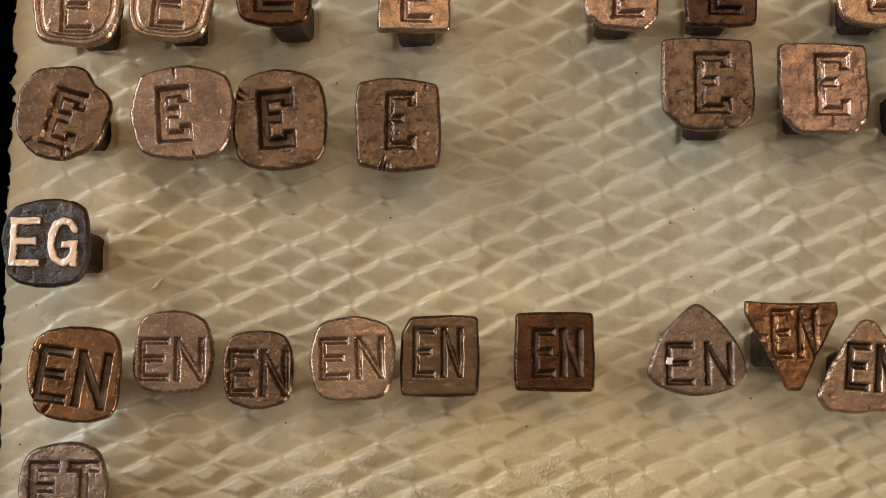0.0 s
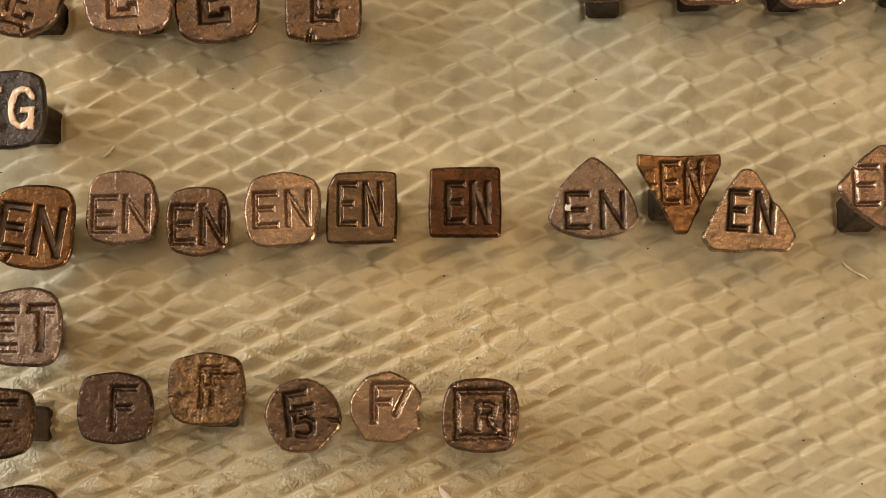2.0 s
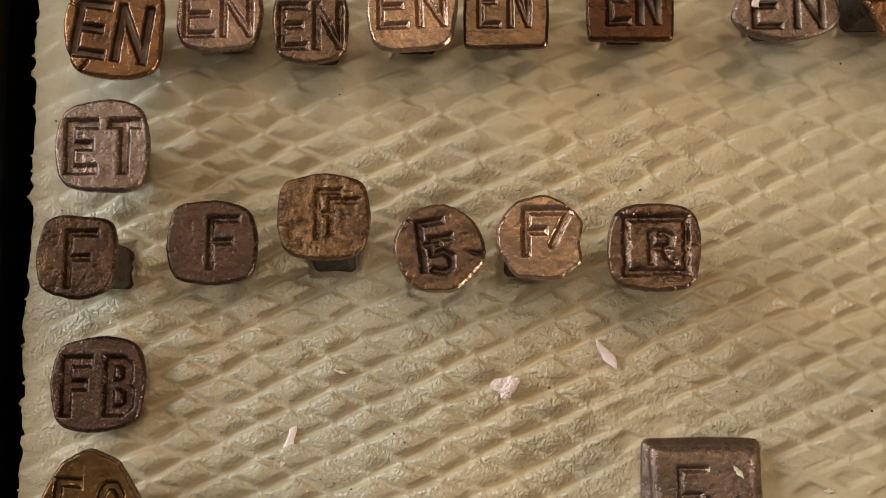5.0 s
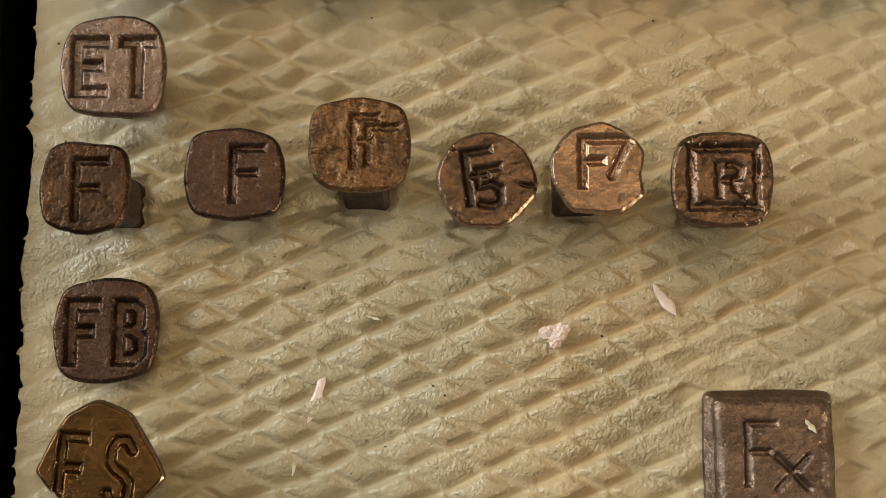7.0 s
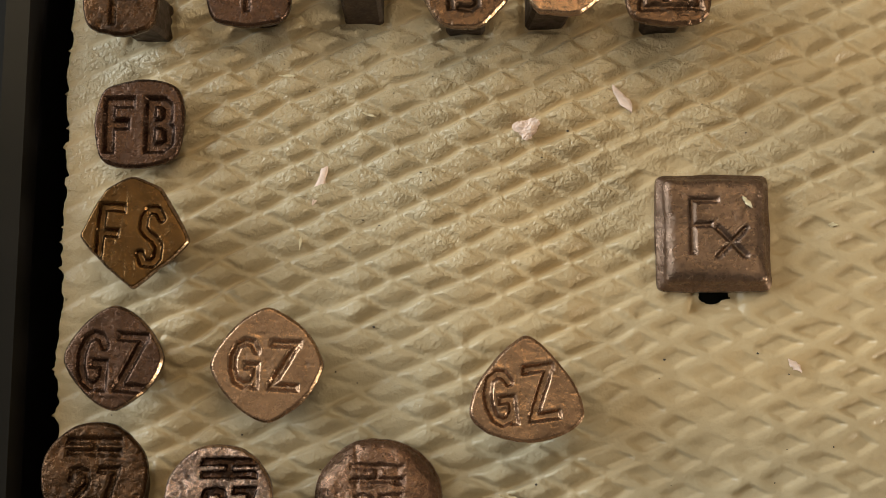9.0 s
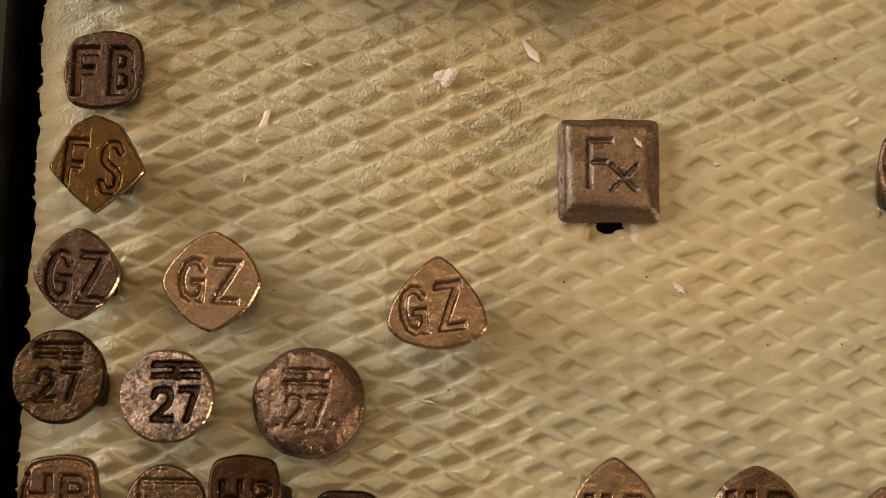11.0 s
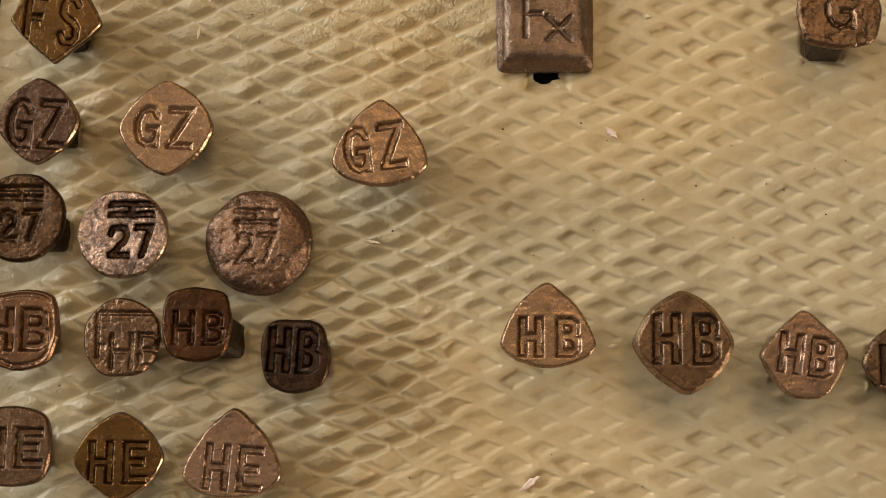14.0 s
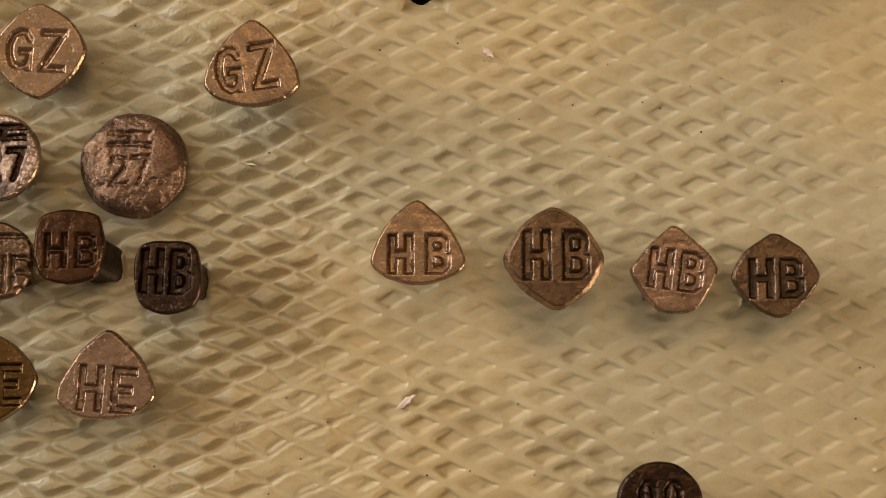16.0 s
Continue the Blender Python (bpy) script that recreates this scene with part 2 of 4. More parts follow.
def table():
    t = tagged(new("table"), "dark wooden table standing under the display case", "table")
    bm = bmesh.new()
    box(bm, -0.55, 0.65, -0.60, 0.40, -0.066, -0.034, 0.003)
    part("tabletop", bm, TABLE, t)
    for x in (-0.50, 0.55):
        for y in (-0.55, 0.30):
            bm = bmesh.new()
            box(bm, x, x + 0.05, y, y + 0.05, -0.80, -0.066, 0.003)
            part("leg", bm, TABLE, t)
    return t


table()

CELL_X, CELL_Y = 12.175, 5.654   # one diamond of the embossing, in mm
FIRST = (30.4, -34.4)             # the middle of one diamond
TORN = [(31.6, -109.6, 3.7)]       # a torn hole in the sheet: x, y, half width
FEET = []                         # where shanks go through the sheet: x, y, half width


def sheet_relief(x, y):
    """The embossed relief in mm, and how crinkled and how raised each place is: flat-topped diamonds parted by valleys, over slow waves."""
    xw = x - FIRST[0] + 0.85 * lattice_noise(x, y, 6.5, 3) + 0.6 * lattice_noise(x, y, 40, 4)
    yw = y - FIRST[1] + 0.50 * lattice_noise(x, y, 5.5, 5) + 0.4 * lattice_noise(x, y, 40, 6)
    p, q = xw / CELL_X + yw / CELL_Y, xw / CELL_X - yw / CELL_Y
    fp, fq = p - np.round(p), q - np.round(q)
    across = 1 / math.hypot(1 / CELL_X, 1 / CELL_Y)
    # the sheet was pressed unevenly: slanting scales in the north and west, sunken diamonds in the south-east
    whole = step(2, 20, x + 12 * lattice_noise(x, y, 20, 13) + 6 * lattice_noise(x, y, 7, 25)) * step(-86, -102, y - 0.15 * x + 10 * lattice_noise(x, y, 22, 15))
    vary = 0.30 * lattice_noise(x, y, 4, 14)
    north_w, south_e = (fq + 0.5) * across, (0.5 - fq) * across
    north_e, south_w = (0.5 - fp) * across, (fp + 0.5) * across

    def side(away, lane, slope, deep, along, square):
        """How far the side of a diamond sinks: deepest along its middle, fading towards the crossings."""
        fade = square + (1 - square) * np.cos(math.pi * along) ** 2
        return deep * fade * (1 - step(lane, lane + slope, away))

    # sunken diamonds between flat lanes, each with a steep wall on its north-east side
    pit = step(0.50, 0.95 + 0.7 * vary, north_e) * step(0.40, 2.3 + vary, north_w) * step(0.45, 1.3 + vary, south_e) * step(0.40, 1.9 + vary, south_w)
    pit = pit * (1 + 0.25 * lattice_noise(x, y, 3, 29))
    # slanting scales: a short steep side to the north-west, then a long gentle fall; flat cushions where pressed closer
    close = step(-30, -62, y + 0.25 * x + 10 * lattice_noise(x, y, 25, 26))
    rise = step(0.05, 0.95 + vary, north_w)
    flat = 1.2 + 1.5 * close
    fall = 1 - step(0, 1, np.clip((north_w - flat) / (5.3 - flat), 0, 1)) * 0.4 - 0.6 * np.clip((north_w - flat) / (5.0 - flat), 0, 1)
    saw = rise * fall
    # each scale fades out towards its neighbours in the row; a lane parts them where pressed closer
    ends = step(0.48, 0.28, np.abs(fp + 0.10 * lattice_noise(x, y, 5, 27)))
    lane = side(north_e, 0.10, 1.0 + vary, 1.0, fq, 0.5) + side(south_w, 0.10, 1.2 + vary, 1.0, fq, 0.5)
    scale = 0.80 * (0.50 + (saw - 0.50) * (0.10 + 0.12 * close + (0.90 - 0.12 * close) * ends)) - (0.02 + 0.18 * close) * lane
    scale = np.maximum(scale, 0.02) * (1 + 0.25 * close)
    top = (1 - whole) * scale / 0.6 + whole * (1 - pit)
    relief = (1 - whole) * scale + whole * (0.62 - 0.50 * pit)
    worn = 0.95 + 0.25 * lattice_noise(x, y, 30, 7) + 0.42 * lattice_noise(x, y, 6, 8)
    plain_rim = 0.25 + 0.75 * step(-80, -60, x + 6 * lattice_noise(x, y, 18, 16))
    # pressed shallow towards the east
    press = (1 - 0.42 * step(60, 140, x + 10 * lattice_noise(x, y, 25, 18))) * (1 + 0.30 * step(40, -10, x) * step(-120, -160, y))
    # the sheet is stretched smooth round each shank
    slack = np.ones_like(x)
    for fx, fy, half in FEET:
        slack = slack * (1 - 0.40 * np.exp(-((x - fx) ** 2 + (y - fy) ** 2) / 90.0))
    h = EMBOSS * press * plain_rim * worn * (0.3 + slack * (relief - 0.3))
    crinkle = (0.12 + 0.88 * step(55, 5, x + 0.25 * y + 14 * lattice_noise(x, y, 24, 19))) * step(-22, -60, y + 14 * lattice_noise(x, y, 20, 20))
    crinkle = crinkle * slack * step(0.25, 0.65, top) * (1 - 0.7 * whole) * (0.30 + 0.70 * step(-118, -88, y + 0.2 * x + 8 * lattice_noise(x, y, 15, 30)))
    h += 0.06 * crinkle * lattice_noise(x, y, 1.4, 9)
    h += 0.05 * lattice_noise(x, y, 2.3, 17) * top
    h += 0.55 * lattice_noise(x, y, 33, 11) + 0.9 * lattice_noise(x, y, 75, 12)
    for fx, fy, half in FEET + TORN:
        near = np.maximum(np.abs(x - fx), np.abs(y - fy))
        h -= 0.9 * np.exp(-((np.maximum(near - half, 0) / 0.8) ** 2))
    return h, crinkle, top


def sheet_height(x, y):
    return sheet_relief(x, y)[0]


EMBOSS = 1.5


def embossed_sheet():
    x0 = -83.7
    # finer where the nails stand
    xs = np.r_[np.arange(x0, 150.0, 0.30), np.arange(150.0, 186.5, 1.0)]
    ys = np.r_[np.arange(-281.0, -225.0, 1.0), np.arange(-225.0, 62.0, 0.30), np.arange(62.0, 92.5, 1.0)]
    nx, ny = len(xs), len(ys)
    x, y = np.meshgrid(xs, ys)
    # the cut edge is ragged and slightly bowed
    rag = 0.45 * lattice_noise(x, y, 1.3, 21) + 0.5 * lattice_noise(x, y, 5, 22) + 0.8 * lattice_noise(x, y, 40, 23)
    rag -= 1.1 * np.maximum(lattice_noise(x, y, 2.6, 24) - 0.55, 0) + 2.0 * np.maximum(lattice_noise(x, y, 0.9, 28) - 0.62, 0)
    x = x + rag * np.clip(1 - (x - x0) / 4, 0, 1)
    z, crinkle, raised_top = sheet_relief(x, y)
    z = z * step(0, 4, x - x.min() + 1.6)
    a = (np.arange(ny - 1)[:, None] * nx + np.arange(nx - 1)).ravel()
    quads = np.stack([a, a + 1, a + nx + 1, a + nx], -1)
    # slits where the shanks go through, and the torn hole below the thick block: what lies inside is drawn out to the ragged edge
    keep = np.ones(len(a), dtype=bool)
    for fx, fy, half in FEET + TORN:
        torn = half - 0.4
        if half > 3.65:
            torn = torn + 0.7 * lattice_noise(x, y, 2.2, 31) + 0.3 * lattice_noise(x, y, 0.9, 32) - 0.2
        away = np.maximum((np.abs(x - fx) ** 3 + np.abs(y - fy) ** 3) ** (1 / 3), 0.01)
        inside = away < torn
        keep &= inside.ravel()[quads].sum(1) < 4
        x, y = np.where(inside, fx + (x - fx) * torn / away, x), np.where(inside, fy + (y - fy) * torn / away, y)
    verts = np.stack([x, y, z], -1).reshape(-1, 3) * MM
    quads = quads[keep]
    # the sheet's thickness, down the cut edge
    edge = np.arange(ny) * nx
    low = verts[edge] - (-0.0004, 0, 0.0032)
    n = len(verts)
    skirt = np.stack([edge[:-1], edge[1:], n + 1 + np.arange(ny - 1), n + np.arange(ny - 1)], -1)
    verts, quads = np.concatenate([verts, low]), np.concatenate([quads, skirt])
    me = bpy.data.meshes.new("embossed_sheet")
    me.vertices.add(len(verts))
    me.vertices.foreach_set("co", verts.ravel())
    me.loops.add(quads.size)
    me.loops.foreach_set("vertex_index", quads.ravel().astype(np.int32))
    me.polygons.add(len(quads))
    me.polygons.foreach_set("loop_start", np.arange(0, quads.size, 4, dtype=np.int32))
    me.polygons.foreach_set("use_smooth", np.ones(len(quads), dtype=bool))
    me.update(calc_edges=True)
    for key, values in (("crinkle", crinkle), ("raised_top", raised_top)):
        layer = me.attributes.new(key, "FLOAT", "POINT")
        layer.data.foreach_set("value", np.r_[values.ravel(), np.zeros(len(verts) - values.size)].astype(np.float32))
    me.materials.append(SHEET)
    sheet = tagged(new("embossed_sheet"), "beige rubbery sheet embossed with small diamonds, ragged cut edge", "display sheet")
    top = new("sheet_surface", me)
    top.parent = sheet
    bm = bmesh.new()
    box(bm, -0.0815, 0.186, -0.281, 0.0915, -0.024, -0.0042)
    part("foam_backing", bm, LINING, sheet, "dark foam board under the sheet")
    return sheet


# ---- nails ----
# strokes of the stamped characters in a box of 1 by 1, y up
GLYPHS = {
    "E": "0,0 0,1;0,1 1,1;0,.52 .8,.52;0,0 1,0",
    "e": "0,0 0,1;0,1 1,1;1,1 1,.88;0,.54 .5,.54;0,0 1,0;1,0 1,.12",
    "N": "0,0 0,1;0,1 1,0;1,0 1,1",
    "G": "1,.8 .8,.97 .5,1 .2,.9 .02,.65 .02,.35 .2,.1 .5,0 .8,.04 1,.2;1,0 1,.45;1,.45 .62,.45",
    "T": "0,1 1,1;.5,1 .5,0",
    "F": "0,0 0,1;0,1 1,1;0,.52 .75,.52",
    "B": "0,0 0,1;0,1 .6,1 .85,.9 .85,.65 .6,.53 0,.53;.6,.53 .95,.42 .95,.12 .65,0 0,0",
    "S": "1,.85 .75,1 .3,1 .05,.85 .05,.65 .3,.54 .7,.46 .97,.33 .95,.12 .7,0 .25,0 0,.15",
    "Z": "0,1 1,1;1,1 0,0;0,0 1,0",
    "H": "0,0 0,1;1,0 1,1;0,.5 1,.5",
    "X": "0,0 1,1;0,1 1,0",
    "2": "0,.75 .12,.95 .5,1 .88,.92 .95,.7 .8,.48 0,0;0,0 1,0",
    "7": "0,1 1,1;1,1 .35,0",
    "5": "1,1 .1,1;.1,1 .05,.55;.05,.55 .6,.6 .95,.42 .9,.12 .55,0 0,.1",
    "R": "0,0 0,1;0,1 .65,1 .92,.85 .85,.58 .6,.5 0,.5;.55,.5 1,0",
    "=": "0,1 1,1;0,0 1,0;.5,0 .5,1",
    "n": "0,0 0,.8 .3,1 .7,1 1,.8 1,0",
    "[": "0,0 0,1;0,1 1,1;1,1 1,0;1,0 0,0",
    "'": "0,0 0,1;0,1 1,1",
}
# outlines: corners in a box of -1..1, bulge of the sides, rounding of the corners
OUTLINES = {
    "square": ("1,1 -1,1 -1,-1 1,-1", 0.05, 0.06),
    "cushion": ("1,1 -1,1 -1,-1 1,-1", 0.10, 0.12),
    "tile": ("1,1 -1,1 -1,-1 1,-1", 0.012, 0.05),
    "trapeze": ("1,1 -.75,1 -1,.55 -1,-1 1,-1", 0.02, 0.05),
    "clipped": ("1,1 -1,1 -1,-.6 -.6,-1 .65,-1 1,-.7", 0.02, 0.045),
    "octagon": ("1,.5 .5,1 -.55,1 -1,.45 -1,-.5 -.5,-1 .6,-.95 1,-.45", 0.05, 0.06),
    "round": ("1,.41 .41,1 -.41,1 -1,.41 -1,-.41 -.41,-1 .41,-1 1,-.41", 0.07, 0.10),
    "notched": ("1,.3 .55,.8 .1,1 -.5,.85 -1,.2 -.95,-.4 -.55,-.95 .5,-1 1,-.65 .93,-.2", 0.04, 0.04),
    "diamond": ("0,1 -1,.05 0,-1 1,.05", 0.065, 0.07),
    "bulged_diamond": ("0,1 -1,.0 .05,-1 1,.0", 0.115, 0.075),
    "pentagon": ("0,1 -1,.0 -.35,-.95 .45,-.95 1,.0", 0.05, 0.07),
    "lozenge": ("-.05,1 -.55,.75 -1,-.05 0,-1 1,-.15 .45,.8", 0.03, 0.04),
    "triangle": (".12,1 -.12,1 -1,-.68 -.8,-1 .8,-1 1,-.68", 0.025, 0.045),
    "plectrum": ("0,1 -1,-.6 -.6,-1 .6,-1 1,-.6", 0.10, 0.085),
    "wedge": ("-1,1 1,1 1,.7 .15,-1 -.15,-1 -1,.7", 0.015, 0.035),
    "brick": ("1,1 -1,1 -1,-1 1,-1", 0.008, 0.06),
}


def pairs(text):
    return [tuple(float(v) for v in s.split(",")) for s in text.split()]


def outline_points(kind, seed, wobble):
    """A closed outline of 360 points in a box of -1..1."""
    text, bulge, rounding = OUTLINES[kind]
    corners = pairs(text)
    pts = []
    for i, a in enumerate(corners):
        b = corners[(i + 1) % len(corners)]
        a, b = np.array(a), np.array(b)
        side = b - a
        length = np.hypot(*side)
        out = np.array([side[1], -side[0]]) / length
        for t in np.linspace(0, 1, max(4, int(60 * length)), endpoint=False):
            pts.append(a + side * t + out * (4 * t * (1 - t) * bulge * length))
    pts = np.array(pts)
    walk_len = np.r_[0, np.cumsum(np.hypot(*(np.roll(pts, -1, 0) - pts).T))]
    s = np.linspace(0, walk_len[-1], 720, endpoint=False)
    closed = np.vstack([pts, pts[:1]])
    pts = np.stack([np.interp(s, walk_len, closed[:, k]) for k in (0, 1)], -1)
    half = max(2, int(720 * rounding / 2))
    kernel = np.hanning(2 * half + 3)[1:-1]
    kernel /= kernel.sum()
    pts = np.stack([np.convolve(np.r_[c[-half:], c, c[:half]], kernel, "valid") for c in pts.T], -1)
    lo, hi = pts.min(0), pts.max(0)
    pts = (pts - (lo + hi) / 2) / ((hi - lo) / 2)
    r = np.random.RandomState(seed)
    ang = np.arctan2(pts[:, 1], pts[:, 0])
    swell = sum(r.normal() * np.cos(k * ang + r.uniform(0, 6.3)) / k for k in range(2, 9))
    nick = sum(r.normal() * np.cos(k * ang + r.uniform(0, 6.3)) for k in range(14, 30)) / 8
    return pts * (1 + wobble * (0.035 * swell + 0.006 * nick))[:, None]


def segment_distance(x, y, a, b):
    ax, ay, bx, by = *a, *b
    dx, dy = bx - ax, by - ay
    t = np.clip(((x - ax) * dx + (y - ay) * dy) / max(dx * dx + dy * dy, 1e-9), 0, 1)
    return np.hypot(x - ax - t * dx, y - ay - t * dy)


def bar_distance(x, y, a, b):
    """Like segment_distance, but with square ends."""
    long = math.hypot(b[0] - a[0], b[1] - a[1])
    ux, uy = (b[0] - a[0]) / max(long, 1e-9), (b[1] - a[1]) / max(long, 1e-9)
    along = (x - a[0]) * ux + (y - a[1]) * uy
    return np.maximum(np.abs((y - a[1]) * ux - (x - a[0]) * uy), np.maximum(-along, along - long))


GRID = 100
COUNT = [0]


def nail(x, y, z, wide, high, at=(0, 0), size=(8, 8), turn=0, shape="square", text="E", mat=None, stroke=0.62, depth=0.55, foot=(0, -0.8),
         tilt=(0, 0), rough=0.5, wobble=1.0, thick=2.3, rim=0.15, worn=None, bevel=0.30, dome=0.0, gap=0.32, squeeze=1.0, lean=0, raised=None, ink=None, split=None, frame_line=0, label=""):
    """A stamped nail standing in the sheet. All in mm: x, y, z of the middle of the head's face, width and height of the head;
    at and size: the box of the characters on the face, turn their angle; foot: where the shank meets the sheet, from under the head."""
    COUNT[0] += 1
    seed = COUNT[0]
    n = GRID
    line = outline_points(shape, seed, wobble) * (wide / 2, high / 2)
    middle = np.array([line[:, 0].mean() * 0.5, line[:, 1].mean()])
    ang = np.arctan2(line[:, 1] - middle[1], line[:, 0] - middle[0])
    rad = np.hypot(*(line - middle).T)
    order = np.argsort(ang)
    u, v = np.meshgrid(np.linspace(-1, 1, n), np.linspace(-1, 1, n))
    rho, theta = np.maximum(np.abs(u), np.abs(v)), np.arctan2(v, u)
    # keep the grid near square where the head is, by sharing the angles along the outline
    reach = np.interp(theta, ang[order], rad[order], period=2 * math.pi)
    chamfer = bevel + min(bevel, 0.4) * (0.25 * np.cos(2 * theta + seed) + 0.08 * np.cos(9 * theta + 2 * seed))
    inner = rho * (reach - chamfer)
    px, py = middle[0] + inner * np.cos(theta), middle[1] + inner * np.sin(theta)

    # the face: waves, dents, worn rim
    h = rough * (0.16 * lattice_noise(px, py, 5, seed) + 0.10 * lattice_noise(px, py, 2.1, seed + 1) + 0.05 * lattice_noise(px, py, 0.8, seed + 2))
    h -= 0.25 * rough * np.maximum(lattice_noise(px, py, 0.75, seed + 7) - 0.45, 0) + 0.7 * rough * np.maximum(lattice_noise(px, py, 1.7, seed + 8) - 0.62, 0)
    h += dome * (1 - rho ** 2)
    if wobble >= 1.1:
        # short cracks running in from the battered edge
        crack_rand = np.random.RandomState(seed + 60)
        for k in range(2):
            at_angle, long_in, half_w = crack_rand.uniform(-3.1, 3.1), crack_rand.uniform(0.55, 0.85), crack_rand.uniform(0.14, 0.30)
            aside = np.abs(np.angle(np.exp(1j * (theta - at_angle)))) * rho * reach + 0.15 * lattice_noise(px, py, 1.2, seed + 9)
            h -= 0.9 * np.exp(-((aside / half_w) ** 2)) * step(long_in, 0.98, rho)
    edge = rim * (1 + 0.4 * lattice_noise(px, py, 4, seed + 3))
    inset = np.clip(1 - (1 - rho) * np.minimum(reach, 12) / np.maximum(edge, 0.05) / 1.4, 0, 1)
    h -= edge * (1 - np.sqrt(np.maximum(1 - inset ** 2, 0)))

    # the characters
    chars = [c for c in text]
    count = len(chars)
    size = (size[0] * squeeze, size[1])
    wide_each = size[0] / (count + gap * (count - 1))
    c, s = math.cos(math.radians(turn)), math.sin(math.radians(turn))
    owner, best = np.full(px.shape, -1), np.full(px.shape, 99.0)
    for k, ch in enumerate(chars):
        if split:
            bx, by, bw, bh = split[k]
            cx, cy, w2, h2 = bx * size[0], by * size[1], bw * size[0], bh * size[1]
        else:
            cx, cy, w2, h2 = (k * (1 + gap) + 0.5) * wide_each - size[0] / 2, 0.0, wide_each, size[1]
        w2, h2 = max(w2 - stroke * 1.9, 0.01), h2 - stroke * 1.9
        reach_to = np.full(px.shape, 99.0)
        for chain in GLYPHS[ch].split(";"):
            dots, ends = [], pairs(chain)
            upright = len(ends) == 2 and (ends[0][0] == ends[1][0] or ends[0][1] == ends[1][1])
            for gx, gy in ends:
                lx, ly = cx + (gx - 0.5) * w2 + lean * (gy - 0.5) * h2, cy + (gy - 0.5) * h2
                dots.append((at[0] + lx * c - ly * s, at[1] + lx * s + ly * c))
            for a, b in zip(dots, dots[1:]):
                reach_to = np.minimum(reach_to, (bar_distance if upright else segment_distance)(px, py, a, b))
        owner = np.where(reach_to < best, k, owner)
        best = np.minimum(best, reach_to)
    ragged = best + 0.10 * rough * lattice_noise(px, py, 0.9, seed + 4)
    # stamped strokes: sloping walls, meeting in a groove where the stroke is thin, else with a flat floor
    wall = 0.92 if stroke < 0.78 else 0.64
    depth = min(1.5 * depth, 0.95 * stroke) if raised is None else depth
    cut = np.clip((stroke + 0.10 - ragged) / (wall * stroke), 0, 1) if raised is None else step(stroke + 0.1, stroke - 0.2, ragged)
    lip = np.exp(-(((ragged - stroke - 0.42) / 0.34) ** 2))
    if raised is None:
        h += -depth * cut * (1 + 0.25 * lattice_noise(px, py, 3, seed + 5)) + 0.05 * depth * lip * (1 + lattice_noise(px, py, 2.5, seed + 6))
    else:
        h += 0.45 * cut
    if frame_line:
        ring = np.abs(rho - frame_line) * np.minimum(wide, high) / 2
        h -= 0.28 * step(0.55, 0.15, ring)

    # one vertex grid; below it the side and the underside
    grid = np.stack([px, py, h], -1)
    gu, gv = np.gradient(grid, axis=1), np.gradient(grid, axis=0)
    normal = np.cross(gu, gv)
    normal /= np.maximum(np.linalg.norm(normal, axis=-1, keepdims=True), 1e-9)
    verts, normal = grid.reshape(-1, 3), normal.reshape(-1, 3)
    a = (np.arange(n - 1)[:, None] * n + np.arange(n - 1)).ravel()
    quads = np.stack([a, a + 1, a + n + 1, a + n], -1)
    inked = (cut > 0.25).reshape(-1)[quads].sum(1) >= 3
    letter_of = np.where(inked, owner.reshape(-1)[quads[:, 0]], -1)

    nail_ob = tagged(new("stamped_nail"), label, "nail", "stamped nails on the sheet")
    nail_ob.matrix_world = Matrix.Translation((x * MM, y * MM, z * MM)) @ pose(0, 0, 0, tilt[0], tilt[1], 0)

    def cut_out(name, faces, mat_part, text_label, extra_v=(), extra_f=()):
        used = np.unique(faces)
        back = np.full(len(verts), -1)
        back[used] = np.arange(len(used))
        vs, fs, ns = verts[used], back[faces].tolist(), None
        if len(extra_f):
            base, m = len(vs), len(loop)
            vs = np.concatenate([vs, extra_v])
            # rings: rim, outer edge of the chamfer; outer edge, sides, underside; the pairs share no vertices, so the edges stay crisp
            for low_ring in (1, 3, 4, 5):
                up, down = base + (low_ring - 1) * m, base + low_ring * m
                fs += [[up + i, down + i, down + (i + 1) % m, up + (i + 1) % m] for i in range(m)]
            fs.append([base + 5 * m + i for i in reversed(range(m))])
        else:
            ns = normal[used]
        ob = mesh_object(name, (vs * MM).tolist(), fs, mat_part, nail_ob, text_label, None if ns is None else ns.tolist())
        if len(extra_f):
            ob.data.materials.append(worn or mat)
            for k in range(len(faces), len(faces) + len(loop)):
                ob.data.polygons[k].material_index = 1
        return ob

    first, last = np.arange(n - 1), np.arange(n - 1)
    loop = np.concatenate([first, n * first + n - 1, n * n - 1 - last, n * (n - 1) - n * last])
    rim_v = verts[loop]
    out = rim_v - (*middle, 0)
    grown = 1 + chamfer.ravel()[loop] / np.hypot(out[:, 0], out[:, 1])
    rings = [rim_v]
    for drop, grow in ((0, 1.0), (0, 1.0), (0.35 * thick, 1.012), (0.8 * thick, 0.985), (thick, 0.90)):
        ring_v = out * np.stack([grown * grow, grown * grow, np.ones(len(out))], -1) + (*middle, 0)
        ring_v[:, 2] = (rim_v[:, 2] - 1.15 * chamfer.ravel()[loop]) * (1 - drop / thick) - drop
        rings.append(ring_v)
    cut_out("head", quads[letter_of < 0], mat, "", np.concatenate(rings), [1])
